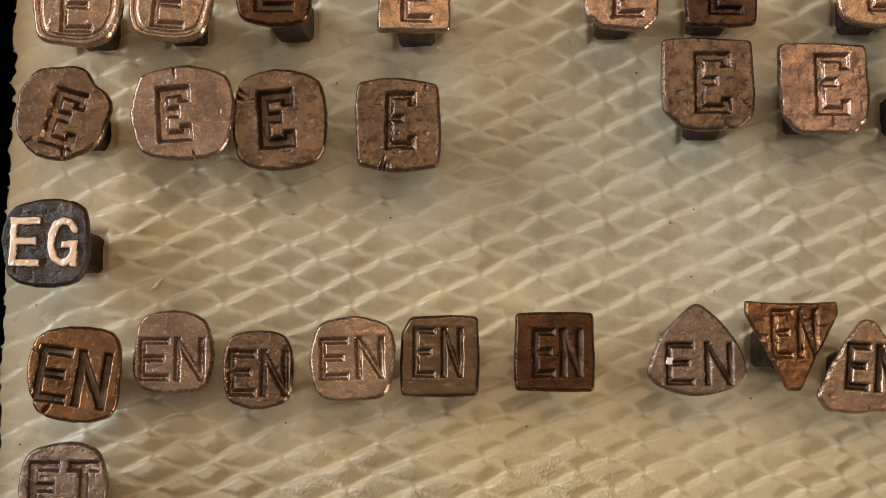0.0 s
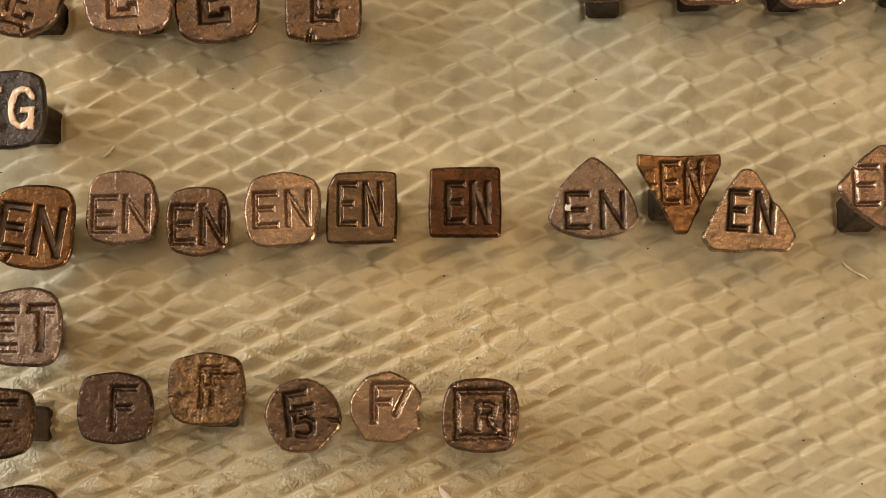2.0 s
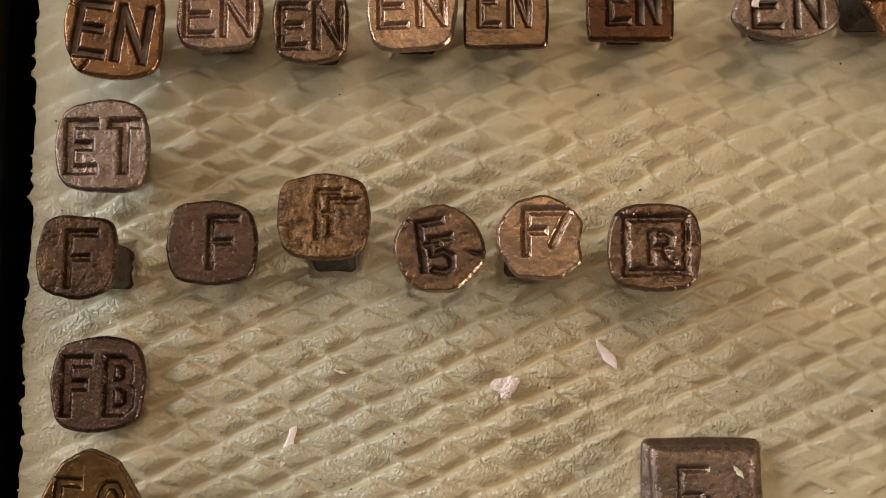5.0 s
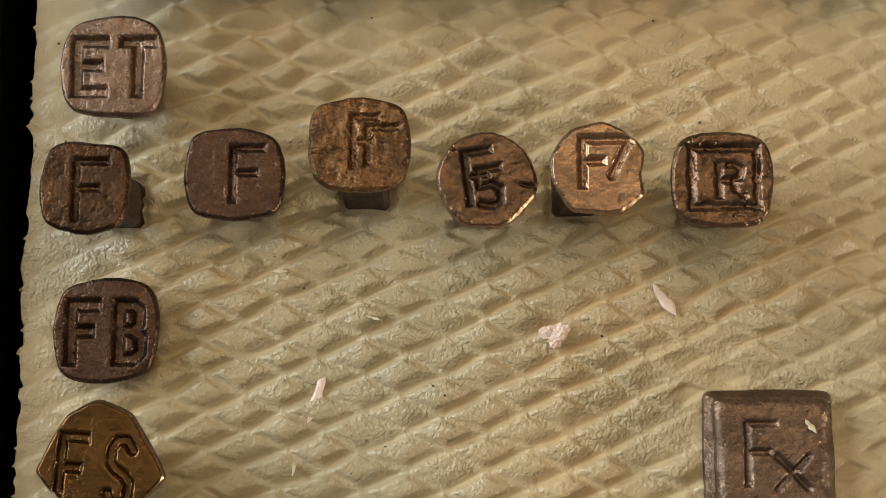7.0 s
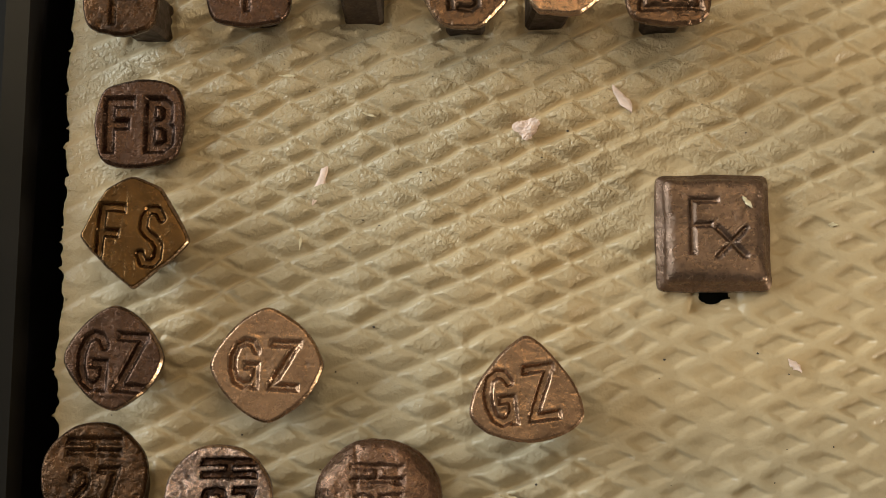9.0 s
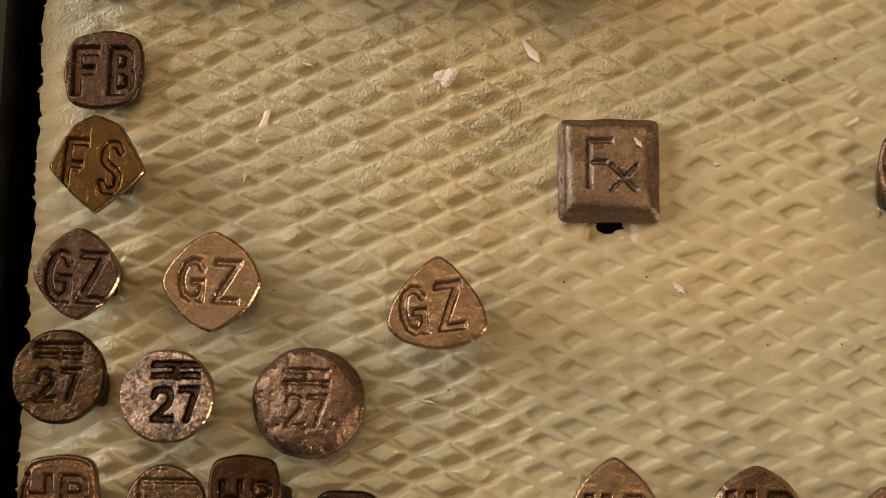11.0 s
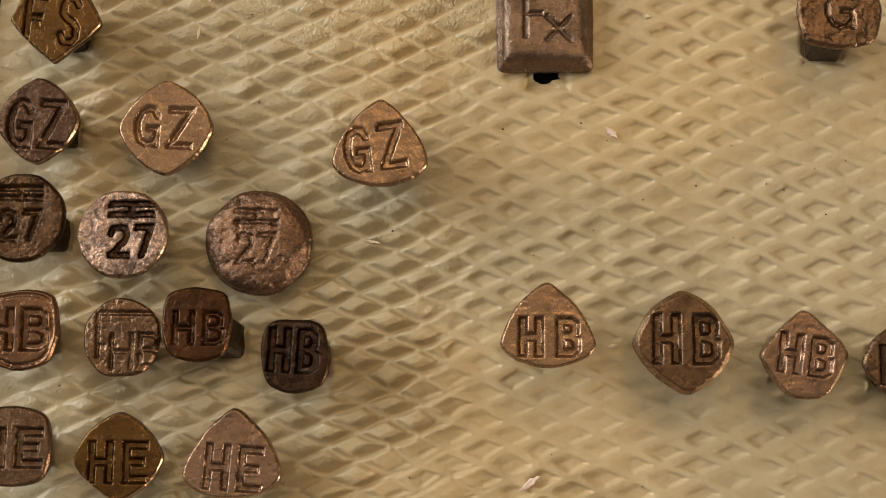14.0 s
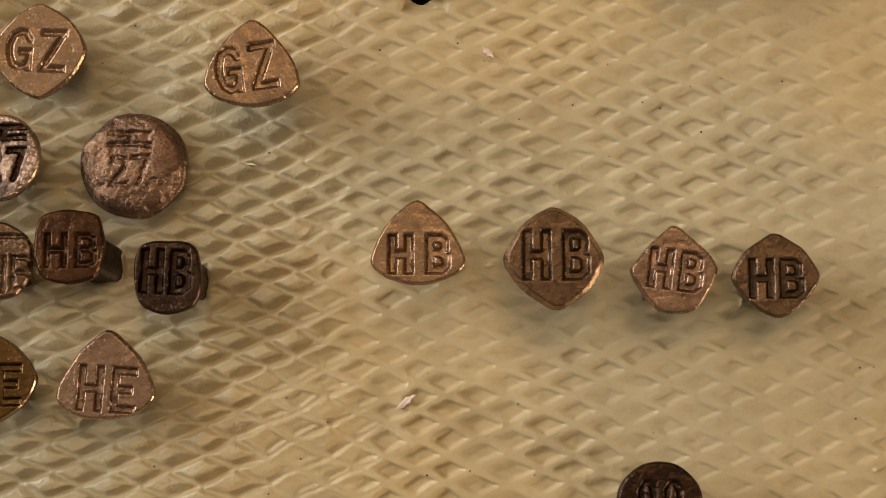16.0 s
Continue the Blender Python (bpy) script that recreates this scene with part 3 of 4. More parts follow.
    for k, ch in enumerate(chars):
        mine = quads[letter_of == k]
        if len(mine):
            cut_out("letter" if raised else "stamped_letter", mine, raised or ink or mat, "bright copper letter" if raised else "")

    # the shank: a tapered square bar from under the head down into the sheet
    half = 3.6
    top, low = -thick + 0.1, -z - 6.0
    vs = []
    for depth_z, f, swell in ((top, 0.0, 1.12), (top - 1.2, 0.12, 1.0), (-z, 1.0, 0.97), (low, 1.25, 0.93)):
        r = half * swell
        for sx, sy in ((1, 0.8), (0.8, 1), (-0.8, 1), (-1, 0.8), (-1, -0.8), (-0.8, -1), (0.8, -1), (1, -0.8)):
            vs.append(((sx * r + foot[0] * f) * MM, (sy * r + foot[1] * f) * MM, depth_z * MM))
    fs = [[8 * i + j, 8 * i + (j + 1) % 8, 8 * i + 8 + (j + 1) % 8, 8 * i + 8 + j] for i in range(3) for j in range(8)]
    fs += [list(range(8)), list(reversed(range(24, 32)))]
    me = bpy.data.meshes.new("shank")
    me.from_pydata(vs, [], [f[::-1] for f in fs])
    me.materials.append(SHANK)
    shank = new("shank", me)
    shank.parent = nail_ob
    FEET.append((x + foot[0], y + foot[1], half))
    return nail_ob


nail(-67.1, 45.1, 16.0, 15.9, 16.3, at=(0.1, -0.7), size=(6.0, 9.8), turn=0, shape="cushion", text="E", worn=EDGE, mat=TAN, frame_line=0.84, stroke=0.7, label="tan copper nail stamped E inside a thin border")
nail(-49.9, 45.9, 16.0, 15.2, 15.9, at=(-0.1, -1.1), size=(6.2, 9.0), turn=-5, shape="cushion", text="E", worn=EDGE, mat=TAN, frame_line=0.86, stroke=0.7, label="tan copper nail stamped E inside a thin border")
nail(-31.2, 47.9, 16.0, 14.4, 14.3, at=(0.2, -0.3), size=(7.2, 8.5), turn=0, shape="cushion", text="E", mat=RUST, foot=(2, -2), ink=GROOVE_SHADE, stroke=0.9, label="reddish brown copper nail stamped E with rounded corners")
nail(-5.5, 46.8, 16.0, 13.3, 14.3, at=(0.5, -1.0), size=(5.6, 8.8), turn=0, shape="tile", text="E", mat=TAN, foot=(0, -2), stroke=0.7, label="tan copper square nail stamped E")
nail(32.2, 47.2, 16.0, 13.4, 14.3, at=(1.1, -0.8), size=(5.6, 8.4), turn=0, shape="clipped", text="E", mat=ROSE, rough=1.0, stroke=0.7, label="pitted rose copper nail stamped E with clipped corners")
nail(50.1, 47.7, 16.0, 12.9, 14.2, at=(0.8, -1.1), size=(6.1, 7.9), turn=0, shape="tile", text="E", mat=DARK, stroke=0.8, label="dark copper square nail stamped E")
nail(79.1, 48.0, 16.0, 15.9, 15.6, at=(0.6, -0.7), size=(6.6, 8.4), turn=0, shape="cushion", text="E", mat=TAN, stroke=0.7, label="large tan copper nail stamped E with rounded corners")
nail(-70.0, 25.4, 13.2, 16.6, 17.1, at=(0.5, -1.2), size=(7.8, 10.9), turn=-15, shape="octagon", text="e", squeeze=0.8, mat=BROWN, depth=1.1, foot=(2.2, -1.0), tilt=(0, 4), wobble=1.6, rough=0.7, stroke=1.1, label="battered brown copper nail stamped with a deep slanted E")
nail(-47.5, 25.0, 14.7, 18.5, 17.4, at=(-1.5, -0.3), size=(7.7, 10.2), turn=5, shape="cushion", text="e", squeeze=0.8, mat=ROSE, depth=1.1, wobble=1.5, rough=0.6, stroke=1.1, label="split tan copper nail stamped with a deep E")
nail(-30.1, 24.1, 12.8, 17.8, 18.2, at=(-0.6, 0.1), size=(8.3, 10.9), turn=5, shape="cushion", text="e", squeeze=0.8, mat=BROWN, depth=1.2, wobble=1.3, rough=0.8, ink=GROOVE_SHADE, stroke=1.15, label="brown copper nail stamped with a deep E")
nail(-8.4, 23.0, 13.8, 16.0, 16.7, at=(0.5, 0.6), size=(6.9, 10.6), turn=0, shape="square", text="e", squeeze=0.8, mat=BROWN, wobble=1.2, rough=1.2, stroke=0.75, label="scratched brown copper nail stamped with a narrow E")
nail(47.7, 30.3, 14.7, 16.7, 16.9, at=(0.8, 0.1), size=(7.4, 11.3), turn=0, shape="clipped", text="e", squeeze=0.88, mat=STEEL, foot=(1.3, -3.7), rough=0.9, stroke=0.9, label="rose copper square nail stamped E with a clipped corner")
nail(69.3, 30.1, 12.1, 16.4, 16.8, at=(1.5, 0.6), size=(7.0, 11.4), turn=0, shape="clipped", text="e", squeeze=0.88, mat=ROSE, depth=0.45, foot=(-1.0, -2.5), rough=0.7, stroke=0.85, label="rose copper square nail with a faint stamped E")
nail(89.2, 28.4, 16.0, 16.3, 18.1, at=(0.2, -0.5), size=(5.8, 10.4), turn=0, shape="clipped", text="E", mat=ROSE, foot=(-2, -1), stroke=0.8, label="rose copper square nail stamped E")
nail(109.9, 31.0, 16.0, 15.1, 17.8, at=(0.3, -0.6), size=(6.4, 10.4), turn=0, shape="tile", text="E", mat=BROWN, foot=(0.6, -3), stroke=0.8, label="brown copper square nail stamped E on a leaning shank")
nail(-71.4, 1.2, 14.6, 15.8, 15.9, at=(-0.3, 0.1), size=(12.2, 8.9), turn=0, shape="cushion", text="EG", mat=BLACK, raised=BRIGHT, foot=(2.6, -0.6), rough=1.2, gap=0.22, stroke=0.68, label="black painted nail with bright raised letters EG")
nail(-66.2, -22.2, 12.1, 16.8, 17.2, at=(-0.4, -0.6), size=(13.4, 10.1), turn=-8, shape="cushion", text="EN", mat=ORANGE, depth=0.8, gap=0.15, wobble=1.2, ink=GROOVE_SHADE, stroke=0.85, label="orange brown copper nail stamped EN at a slant")
nail(-49.1, -18.3, 10.1, 14.5, 15.0, at=(-0.1, -1.2), size=(12.0, 7.8), turn=0, shape="cushion", text="EN", worn=EDGE, mat=ROSE, gap=0.15, depth=0.65, stroke=0.62, label="pale rose copper nail stamped EN")
nail(-33.4, -21.3, 11.3, 12.8, 14.0, at=(0.1, -0.7), size=(11.2, 8.3), turn=0, shape="cushion", text="EN", mat=BROWN, gap=0.12, depth=0.7, rough=0.8, stroke=0.72, label="small brown copper nail stamped EN with rounded corners")
nail(-16.3, -19.4, 12.8, 15.0, 15.2, at=(-0.0, 0.1), size=(11.6, 7.5), turn=2, shape="cushion", text="EN", worn=EDGE, mat=TAN, gap=0.25, stroke=0.6, label="smooth tan copper nail stamped EN")
nail(-0.7, -18.8, 11.0, 14.2, 14.6, at=(-0.3, 0.6), size=(9.1, 8.9), turn=0, shape="trapeze", text="EN", mat=OLIVE, gap=0.25, foot=(2.3, 0), wobble=0.5, stroke=0.58, label="olive brown square nail stamped EN with one clipped corner")
nail(19.9, -18.0, 11.4, 14.3, 14.2, at=(0.5, -0.2), size=(9.1, 8.7), turn=0, shape="tile", text="EN", mat=RUST, gap=0.2, wobble=0.6, ink=GROOVE_SHADE, stroke=0.68, label="dark red brown square nail stamped EN")
nail(45.2, -17.6, 12.7, 17.5, 16.2, at=(0.2, -2.5), size=(12.0, 7.7), turn=0, shape="plectrum", text="EN", mat=GREY, gap=0.35, wobble=0.6, ink=GROOVE_SHADE, stroke=0.6, label="greyish rose copper nail of rounded triangular shape stamped EN")
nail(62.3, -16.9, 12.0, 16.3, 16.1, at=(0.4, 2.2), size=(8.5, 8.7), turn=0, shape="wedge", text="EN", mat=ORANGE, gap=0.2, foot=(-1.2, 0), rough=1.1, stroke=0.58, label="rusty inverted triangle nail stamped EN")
nail(75.2, -20.5, 13.2, 18.2, 16.3, at=(0.6, -0.2), size=(9.4, 8.5), turn=-5, shape="triangle", text="EN", worn=EDGE, mat=TAN, depth=0.75, gap=0.2, ink=GROOVE_SHADE, stroke=0.7, label="tan copper triangle nail stamped EN")
nail(101.4, -16.5, 14.0, 17.5, 16.8, at=(-0.4, 0.5), size=(11.3, 8.2), turn=0, shape="diamond", text="EN", mat=ROSE, gap=0.2, foot=(-1.5, -3), stroke=0.52, label="rose brown copper diamond nail stamped EN")
nail(122.4, -16.4, 14.0, 16.6, 16.3, at=(-0.9, 0.1), size=(11.4, 7.6), turn=0, shape="diamond", text="EN", mat=ROSE, gap=0.2, foot=(-2.6, -3), stroke=0.52, label="rose brown copper diamond nail stamped EN on a leaning shank")
nail(-67.5, -42.3, 12.3, 15.6, 15.7, at=(0.1, -0.1), size=(12.8, 9.5), turn=0, shape="cushion", text="ET", mat=GREY, depth=0.8, gap=0.25, rough=0.7, stroke=0.95, label="rose copper nail stamped ET with rounded corners")
nail(-70.8, -60.8, 13.3, 13.2, 13.6, at=(0.9, -0.4), size=(5.5, 9.6), turn=0, shape="cushion", text="F", mat=UMBER, depth=0.4, foot=(2.2, -0.6), rough=0.7, stroke=0.65, label="dark pitted nail with a worn stamped F")
nail(-49.5, -58.2, 9.8, 15.0, 14.1, at=(2.0, 0.0), size=(5.5, 9.0), turn=0, shape="cushion", text="F", mat=PLUM, depth=0.4, rough=0.6, wobble=0.6, stroke=0.65, label="dull brown nail with a faint stamped F")
nail(-30.5, -54.6, 13.9, 15.2, 14.0, at=(1.4, 0.4), size=(6.2, 8.5), turn=0, shape="cushion", text="F'", split=[(-0.1, 0.0, 0.75, 1.0), (0.32, -0.05, 0.9, 0.75)], mat=PITTED, depth=0.7, foot=(0.4, -4.2), rough=1.1, wobble=0.9, stroke=0.65, label="pitted dark copper nail stamped F on a leaning square shank")
nail(-11.9, -59.8, 13.4, 14.4, 14.3, at=(-0.6, 0.1), size=(6.2, 9.2), turn=8, shape="round", text="F5", split=[(-0.05, 0.05, 0.8, 0.95), (0.15, -0.15, 0.75, 0.75)], worn=EDGE, mat=BROWN, depth=0.75, wobble=1.3, rough=0.9, ink=GROOVE_SHADE, stroke=0.7, label="round brown copper nail with overstruck stamped figures")
nail(4.3, -58.1, 14.6, 13.6, 13.7, at=(1.0, 0.7), size=(8.2, 8.1), turn=0, shape="notched", text="F7", split=[(-0.16, 0.0, 0.62, 1.0), (0.20, 0.08, 0.66, 0.84)], worn=EDGE, mat=TAN, depth=0.7, foot=(-2, -1.5), stroke=0.75, label="round tan copper nail stamped F over another figure")
nail(22.6, -59.9, 14.3, 14.8, 14.3, at=(0.2, 0.3), size=(9.4, 8.6), turn=0, shape="cushion", text="[R", split=[(0, 0, 1.15, 1.15), (0.1, -0.05, 0.5, 0.7)], mat=BROWN, depth=0.4, rough=1.5, wobble=0.8, stroke=0.7, label="dark copper nail with a sunken square and a worn character")
nail(-69.1, -81.3, 5.4, 15.8, 15.8, at=(0.1, -0.3), size=(12.8, 10.2), turn=0, shape="cushion", text="FB", mat=PLUM, depth=0.95, gap=0.3, wobble=0.6, stroke=1.1, label="brown copper nail stamped FB with rounded corners")
nail(-67.8, -101.4, 10.6, 18.4, 19.2, at=(-0.6, -0.5), size=(11.7, 10.6), turn=-4, shape="lozenge", text="FS", worn=EDGE, mat=GOLD, depth=0.6, gap=0.5, wobble=0.6, stroke=0.8, label="golden brown five-sided nail stamped FS")
nail(31.1, -100.4, 5.3, 19.7, 20.4, at=(0.3, 0.3), size=(10.5, 10.5), turn=0, shape="brick", text="FX", split=[(-0.22, 0.05, 0.5, 0.95), (0.22, -0.22, 0.55, 0.56)], bevel=1.1, mat=GREY, depth=0.45, thick=6.0, rim=2.2, wobble=0.25, foot=(1.0, -1.0), stroke=0.62, label="thick grey steel square block stamped Fx with sloping sides")
nail(-70.9, -122.5, 9.3, 16.8, 17.8, at=(-0.2, -0.7), size=(12.1, 10.2), turn=-3, shape="bulged_diamond", text="GZ", worn=EDGE, mat=PLUM, depth=0.7, gap=0.2, rough=0.4, foot=(1.5, 0), wobble=0.6, stroke=0.85, label="grey brown diamond nail stamped GZ with worn bright edges")
nail(-45.3, -123.6, 7.5, 19.1, 19.5, at=(-0.4, 0.1), size=(12.3, 8.7), turn=-3, shape="bulged_diamond", text="GZ", worn=EDGE, mat=TAN, gap=0.25, wobble=0.4, stroke=0.75, label="tan copper diamond nail stamped GZ")
nail(-1.7, -127.5, 11.7, 18.8, 17.2, at=(-1.0, -1.1), size=(12.2, 9.4), turn=8, shape="plectrum", text="GZ", mat=TAN, gap=0.3, wobble=0.7, rough=0.7, stroke=0.8, label="tan copper rounded triangle nail stamped GZ with a chipped corner")
nail(-73.4, -142.2, 9.2, 17.9, 17.7, at=(-0.1, 0.7), size=(9.5, 11.7), turn=0, shape="round", text="=27", split=[(0, 0.36, 1.0, 0.28), (-0.24, -0.2, 0.45, 0.58), (0.27, -0.2, 0.42, 0.58)], mat=UMBER, depth=0.6, rough=1.0, foot=(3.0, -2.0), wobble=0.4, stroke=0.72, label="dark round nail stamped 27 under a barred sign")
nail(-52.3, -145.6, 10.3, 17.8, 17.4, at=(1.7, 0.9), size=(9.6, 11.8), turn=0, shape="round", text="=27", split=[(0, 0.34, 1.0, 0.30), (-0.24, -0.2, 0.5, 0.6), (0.28, -0.2, 0.44, 0.6)], worn=EDGE, mat=PALE, depth=0.65, rough=1.2, wobble=0.3, ink=DARK, stroke=0.78, label="pale pitted round nail stamped 27 under a barred sign")
nail(-26.4, -146.4, 6.8, 21.4, 21.1, at=(-0.0, 0.8), size=(9.6, 11.9), turn=0, shape="round", text="=27", split=[(0, 0.34, 0.95, 0.28), (-0.22, -0.2, 0.42, 0.55), (0.24, -0.2, 0.42, 0.55)], mat=THICK, depth=0.35, rough=1.6, thick=5.0, rim=2.4, dome=0.8, wobble=0.7, stroke=0.6, label="thick rounded grey brown nail stamped 27 with a cracked rim")
nail(-71.8, -164.5, 10.3, 15.1, 15.7, at=(-0.5, 0.0), size=(13.5, 8.5), turn=0, shape="cushion", text="HB", mat=REDDISH, depth=0.8, gap=0.2, frame_line=0.9, stroke=0.95, label="reddish copper nail stamped HB inside a border")
nail(-51.7, -166.0, 10.1, 15.1, 15.4, at=(1.3, -0.7), size=(11.2, 11.0), turn=0, shape="round", text="'HB", split=[(0.0, 0.12, 1.15, 0.85), (-0.10, -0.18, 0.44, 0.66), (0.40, -0.16, 0.44, 0.64)], mat=BROWN, depth=0.6, rough=1.0, wobble=1.0, stroke=0.55, label="battered tan nail with a double-struck HB")
nail(-36.8, -163.3, 11.1, 13.5, 14.4, at=(0.5, -0.8), size=(10.6, 6.8), turn=0, shape="cushion", text="HB", mat=RUST, depth=0.5, gap=0.3, foot=(3.6, -2.6), stroke=0.7, label="dark red brown nail stamped HB on a leaning shank")
nail(-17.6, -169.3, 10.6, 13.2, 14.2, at=(-0.2, 1.0), size=(10.4, 8.7), turn=-3, shape="cushion", text="HB", mat=DARK, depth=0.85, gap=0.2, foot=(1.5, -1), tilt=(3, -3), stroke=0.9, label="blackened copper nail stamped with a deep HB")
nail(30.9, -163.3, 15.2, 17.8, 15.9, at=(0.4, -2.3), size=(12.0, 7.6), turn=0, shape="plectrum", text="HB", worn=EDGE, mat=TAN, depth=0.65, gap=0.45, wobble=0.7, stroke=0.95, label="tan copper rounded triangle nail stamped HB")
nail(56.7, -166.3, 13.2, 19.2, 19.3, at=(0.5, 0.6), size=(13.0, 9.6), turn=0, shape="bulged_diamond", text="HB", worn=EDGE, bevel=0.75, mat=BROWN, depth=0.65, gap=0.4, wobble=0.7, stroke=1, label="brown copper diamond nail stamped HB with a chipped bright edge")
nail(79.7, -168.4, 10.9, 16.5, 16.7, at=(0.3, -0.1), size=(10.6, 7.7), turn=-8, shape="pentagon", text="HB", worn=EDGE, mat=ROSE, depth=0.65, gap=0.25, wobble=0.8, stroke=0.85, label="rose copper five-sided nail stamped HB at a slant")
nail(98.8, -169.7, 11.0, 16.4, 16.0, at=(0.1, -0.5), size=(10.6, 7.6), turn=0, shape="bulged_diamond", text="HB", mat=BROWN, depth=0.7, gap=0.2, wobble=0.7, ink=GROOVE_SHADE, stroke=0.8, label="dark brown copper diamond nail stamped HB")
nail(-71.8, -187.1, 11.7, 15.7, 15.3, at=(-0.0, -0.2), size=(12.9, 7.7), turn=0, shape="cushion", text="HE", mat=BROWN, rough=0.25, depth=0.75, gap=0.3, wobble=0.4, stroke=0.9, label="brown copper nail stamped HE with a bright worn side")
nail(-51.3, -188.9, 10.2, 17.5, 16.9, at=(0.0, -1.0), size=(11.8, 8.1), turn=0, shape="bulged_diamond", text="HE", worn=EDGE, mat=GOLD, depth=0.6, gap=0.35, wobble=0.5, stroke=0.85, label="golden brown diamond nail stamped HE")
nail(-29.2, -188.1, 9.7, 19.0, 17.0, at=(0.2, -2.7), size=(11.4, 8.8), turn=-4, shape="plectrum", text="HE", worn=EDGE, mat=ROSE, depth=0.65, gap=0.3, wobble=0.6, stroke=0.8, label="pale rose rounded triangle nail stamped HE with small pits")
nail(87.5, -102.1, 14.4, 15.5, 15.0, at=(-0.0, 0.3), size=(5.9, 8.2), turn=0, shape="cushion", text="G", mat=BROWN, depth=0.5, foot=(0.3, -2.4), rough=1.2, stroke=0.6, label="pitted dull brown copper nail stamped G")
nail(75.6, -212.1, 14.0, 15.7, 15.5, at=(0.1, 0.4), size=(8.3, 8.2), turn=0, shape="round", text="nn", mat=DARK, depth=0.6, rough=1.0, wobble=0.3, stroke=0.7, label="dark round nail with unreadable stamped figures")

embossed_sheet()


# ---- litter on the sheet ----
def flake(x, y, long, wide, turn, mat, label, curl=0.6, name="flake", category="chip", on=None):
    """A thin curled flake lying on the sheet, in mm."""
    COUNT[0] += 1
    r = np.random.RandomState(COUNT[0])
    n, m = 9, 4
    vs, fs = [], []
    for i in range(n):
        t = i / (n - 1) * 2 - 1
        half = wide / 2 * max(1 - abs(t) ** 1.6, 0.06) * (1 + 0.35 * r.uniform(-1, 1))
        bow = curl * 0.25 * wide * math.sin(2.2 * t + r.uniform(-0.3, 0.3))
        for j in range(m):
            s = j / (m - 1) * 2 - 1
            vs.append((t * long / 2, s * half + bow, 0.25 + curl * 0.35 * t * t + 0.18 * r.uniform(-1, 1)))
    k = len(vs)
    vs += [(a, b, c - 0.3) for a, b, c in vs]
    for i in range(n - 1):
        for j in range(m - 1):
            a = i * m + j
            fs.append([a, a + m, a + m + 1, a + 1])
            fs.append([k + a, k + a + 1, k + a + m + 1, k + a + m])
    rim = [j for j in range(m)] + [i * m + m - 1 for i in range(1, n)] + [(n - 1) * m + j for j in range(m - 2, -1, -1)] + [i * m for i in range(n - 2, 0, -1)]
    for a, b in zip(rim, rim[1:] + rim[:1]):
        fs.append([a, b, k + b, k + a])
    ob = mesh_object(name, [(a * MM, b * MM, c * MM) for a, b, c in vs], fs, mat)
    z = float(sheet_height(np.array([x]), np.array([y]))[0]) + 0.35
    ob.matrix_world = pose(x * MM, y * MM, (z if on is None else on) * MM, 0, 0, turn)
    return tagged(ob, label, category, "litter on the sheet")


def crumb(x, y):
    """A crumbly chip: a lumpy clod with a few broken points."""
    r = np.random.RandomState(77)
    bm = bmesh.new()
    bmesh.ops.create_icosphere(bm, subdivisions=4, radius=1.0)
    lobes = [Vector((r.uniform(-1, 1), r.uniform(-1, 1), r.uniform(-0.2, 1))).normalized() for k in range(11)]
    reach = [r.uniform(0.2, 0.75) for k in lobes]
    for v in bm.verts:
        d = v.co.normalized()
        lump = 0.75 + max(m * max(d.dot(k), 0) ** 6 for k, m in zip(lobes, reach)) + r.uniform(-0.14, 0.14)
        v.co = Vector((d.x * 1.9, d.y * 1.7, d.z * 0.75 + 0.3)) * lump * MM
    z = float(sheet_height(np.array([x]), np.array([y]))[0])
    ob = part("crumb", bm, CHIP)
    ob.matrix_world = pose(x * MM, y * MM, z * MM, 0, 0, 20)
    return tagged(ob, "crumbly pale pink chip lying on the beige sheet", "chip", "litter on the sheet")


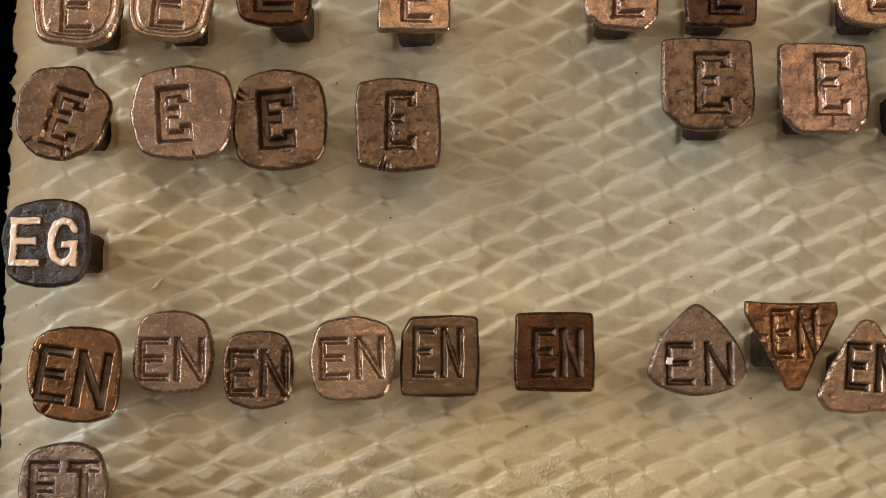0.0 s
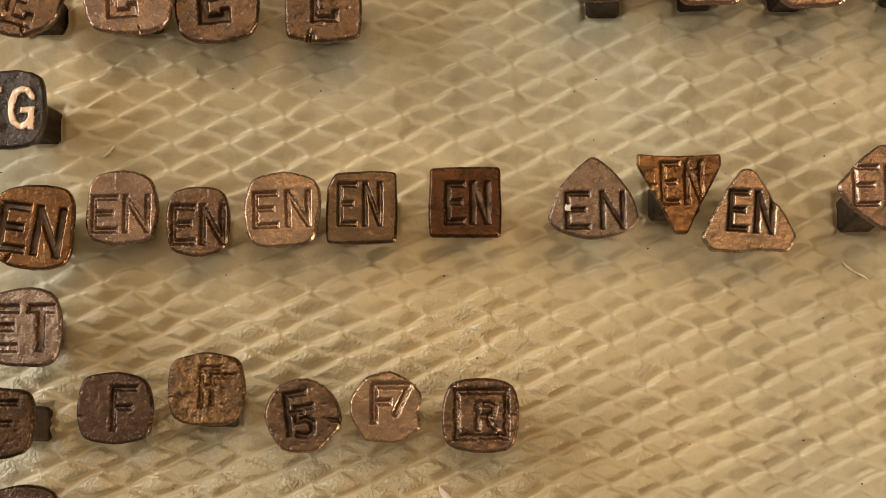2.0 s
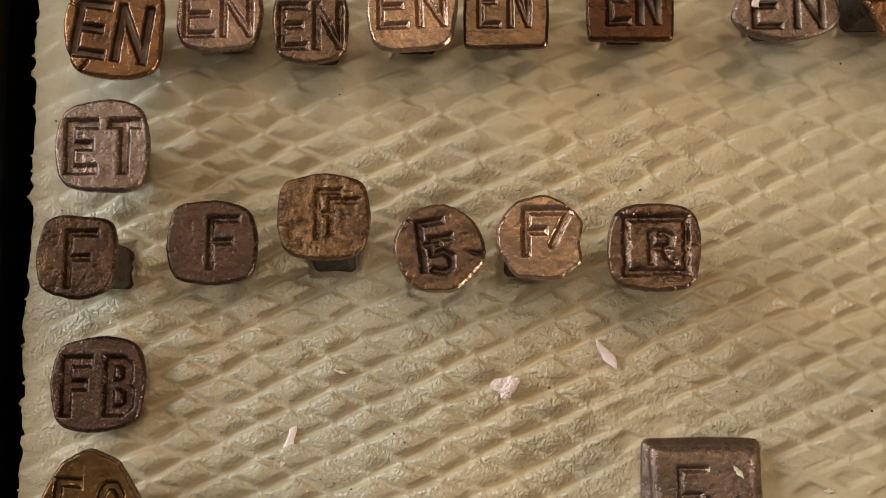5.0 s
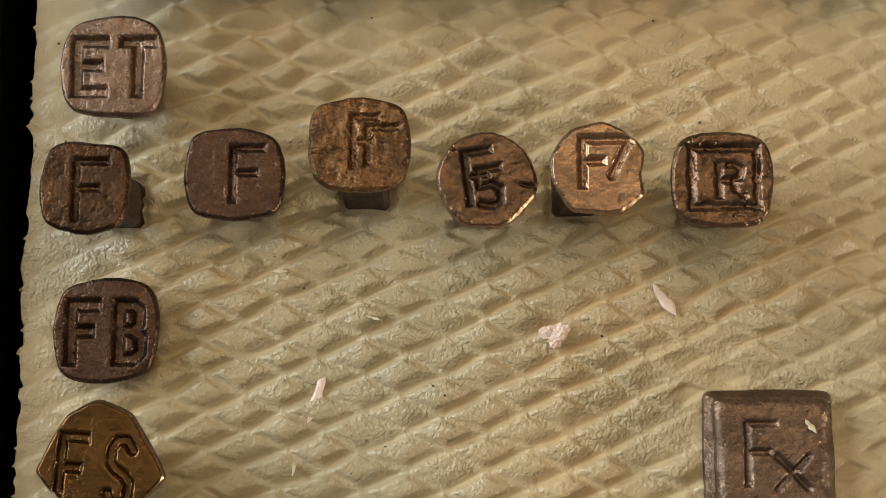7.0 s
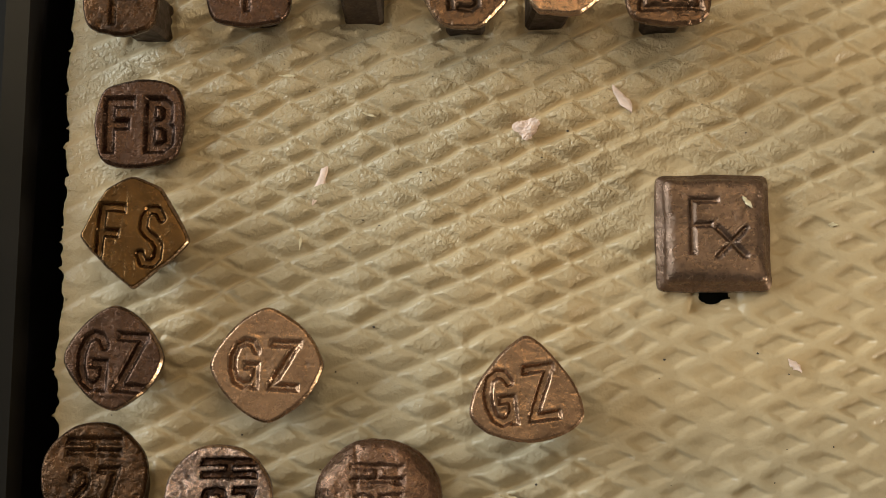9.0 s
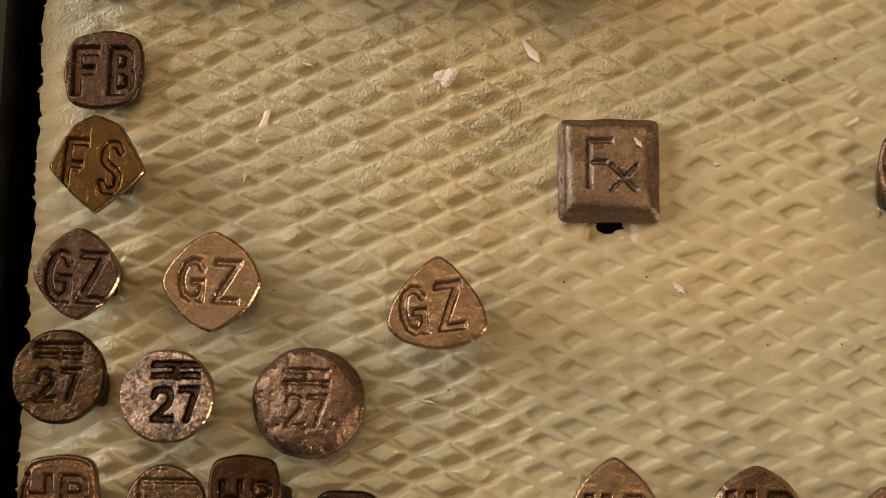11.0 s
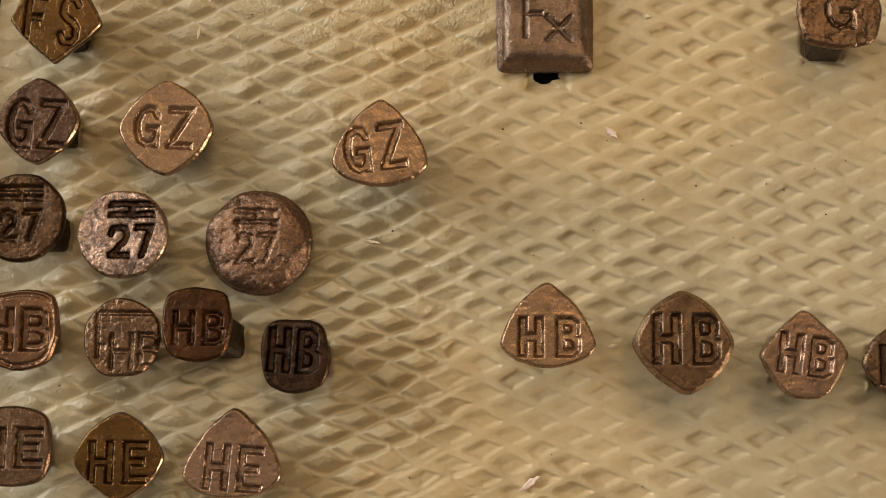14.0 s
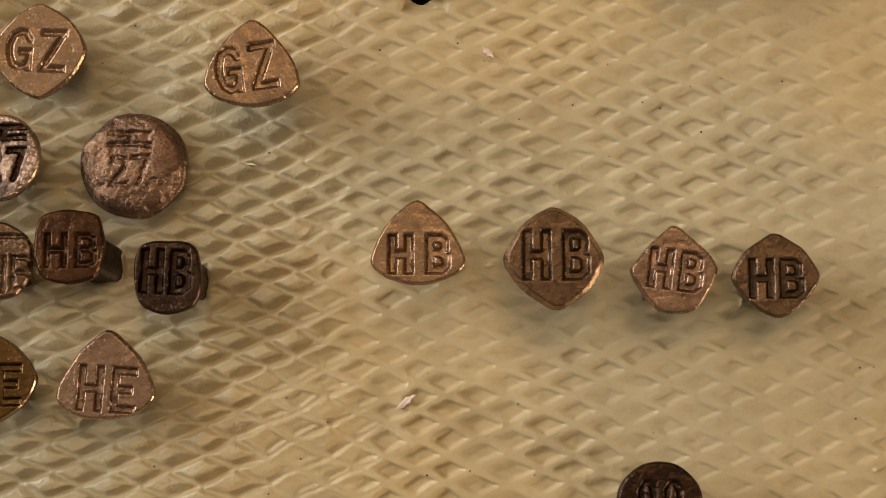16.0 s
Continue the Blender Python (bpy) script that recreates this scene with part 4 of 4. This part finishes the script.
PINK = "small pale pink chip lying on the beige sheet"
BIT = "tiny pale fleck on a greyish rose nail"
THIN = "thin straw-coloured shaving lying on the beige sheet"
crumb(-0.8, -81.6)
flake(-37.5, -91.2, 8.6, 1.7, 68, CHIP, PINK)
flake(15.8, -76.4, 6.0, 2.2, -62, CHIP, PINK)
flake(110.3, -2.9, 4.0, 2.4, -40, CHIP, PINK)
flake(27.9, -193.6, 5.2, 1.4, 32, CHIP, PINK)
flake(36.4, -95.6, 2.6, 0.8, -55, STRAW, "tiny straw-coloured shaving lying on the grey steel block", 0.3, "shaving", "shaving", 5.5)
flake(40.1, -19.6, 1.7, 1.3, 35, CHIP, BIT, 0.2, "flake", "chip", 12.85)
flake(44.6, -123.3, 3.2, 1.2, -52, CHIP, PINK)
flake(99.0, -31.3, 6.2, 0.7, -42, STRAW, THIN, 2.0, "shaving", "shaving")
flake(-4.1, -145.7, 4.4, 0.5, -20, STRAW, THIN, 2.0, "shaving", "shaving")
flake(-54.3, -5.1, 3.4, 0.7, 40, STRAW, THIN, 1.0, "shaving", "shaving")
flake(-43.6, -72.0, 3.0, 0.7, -5, STRAW, THIN, 0.6, "shaving", "shaving")
flake(-28.9, -79.2, 2.6, 0.5, -20, STRAW, THIN, 0.4, "shaving", "shaving")
flake(-40.9, -102.0, 2.6, 0.5, 80, STRAW, THIN, 0.4, "shaving", "shaving")
flake(44.4, -166.5, 2.0, 0.8, 5, STRAW, THIN, 0.4, "shaving", "shaving")
flake(51.9, -98.9, 1.8, 0.7, -10, STRAW, THIN, 0.4, "shaving", "shaving")


def specks():
    """Grains of dark dirt strewn over the sheet."""
    r = np.random.RandomState(5)
    vs, fs = [], []
    for _ in range(230):
        x, y, s = r.uniform(-80, 150), r.uniform(-240, 60), r.uniform(0.10, 0.24)
        if any(abs(x - fx) < 9 and abs(y - fy) < 9 for fx, fy, _ in FEET):
            continue
        z = float(sheet_height(np.array([x]), np.array([y]))[0]) + 0.05
        b = len(vs)
        ring = [(x + s * math.cos(a) * r.uniform(0.7, 1.3), y + s * math.sin(a) * r.uniform(0.6, 1.2), z) for a in np.arange(6) * 1.047]
        vs += [(p * MM, q * MM, w * MM) for p, q, w in ring] + [(x * MM, y * MM, (z + s * 0.8) * MM)]
        fs += [[b + i, b + (i + 1) % 6, b + 6] for i in range(6)]
    return tagged(mesh_object("dirt_specks", vs, fs, SPECK), "scattered dark specks of dirt on the sheet", "dirt", kind="stuff")


specks()
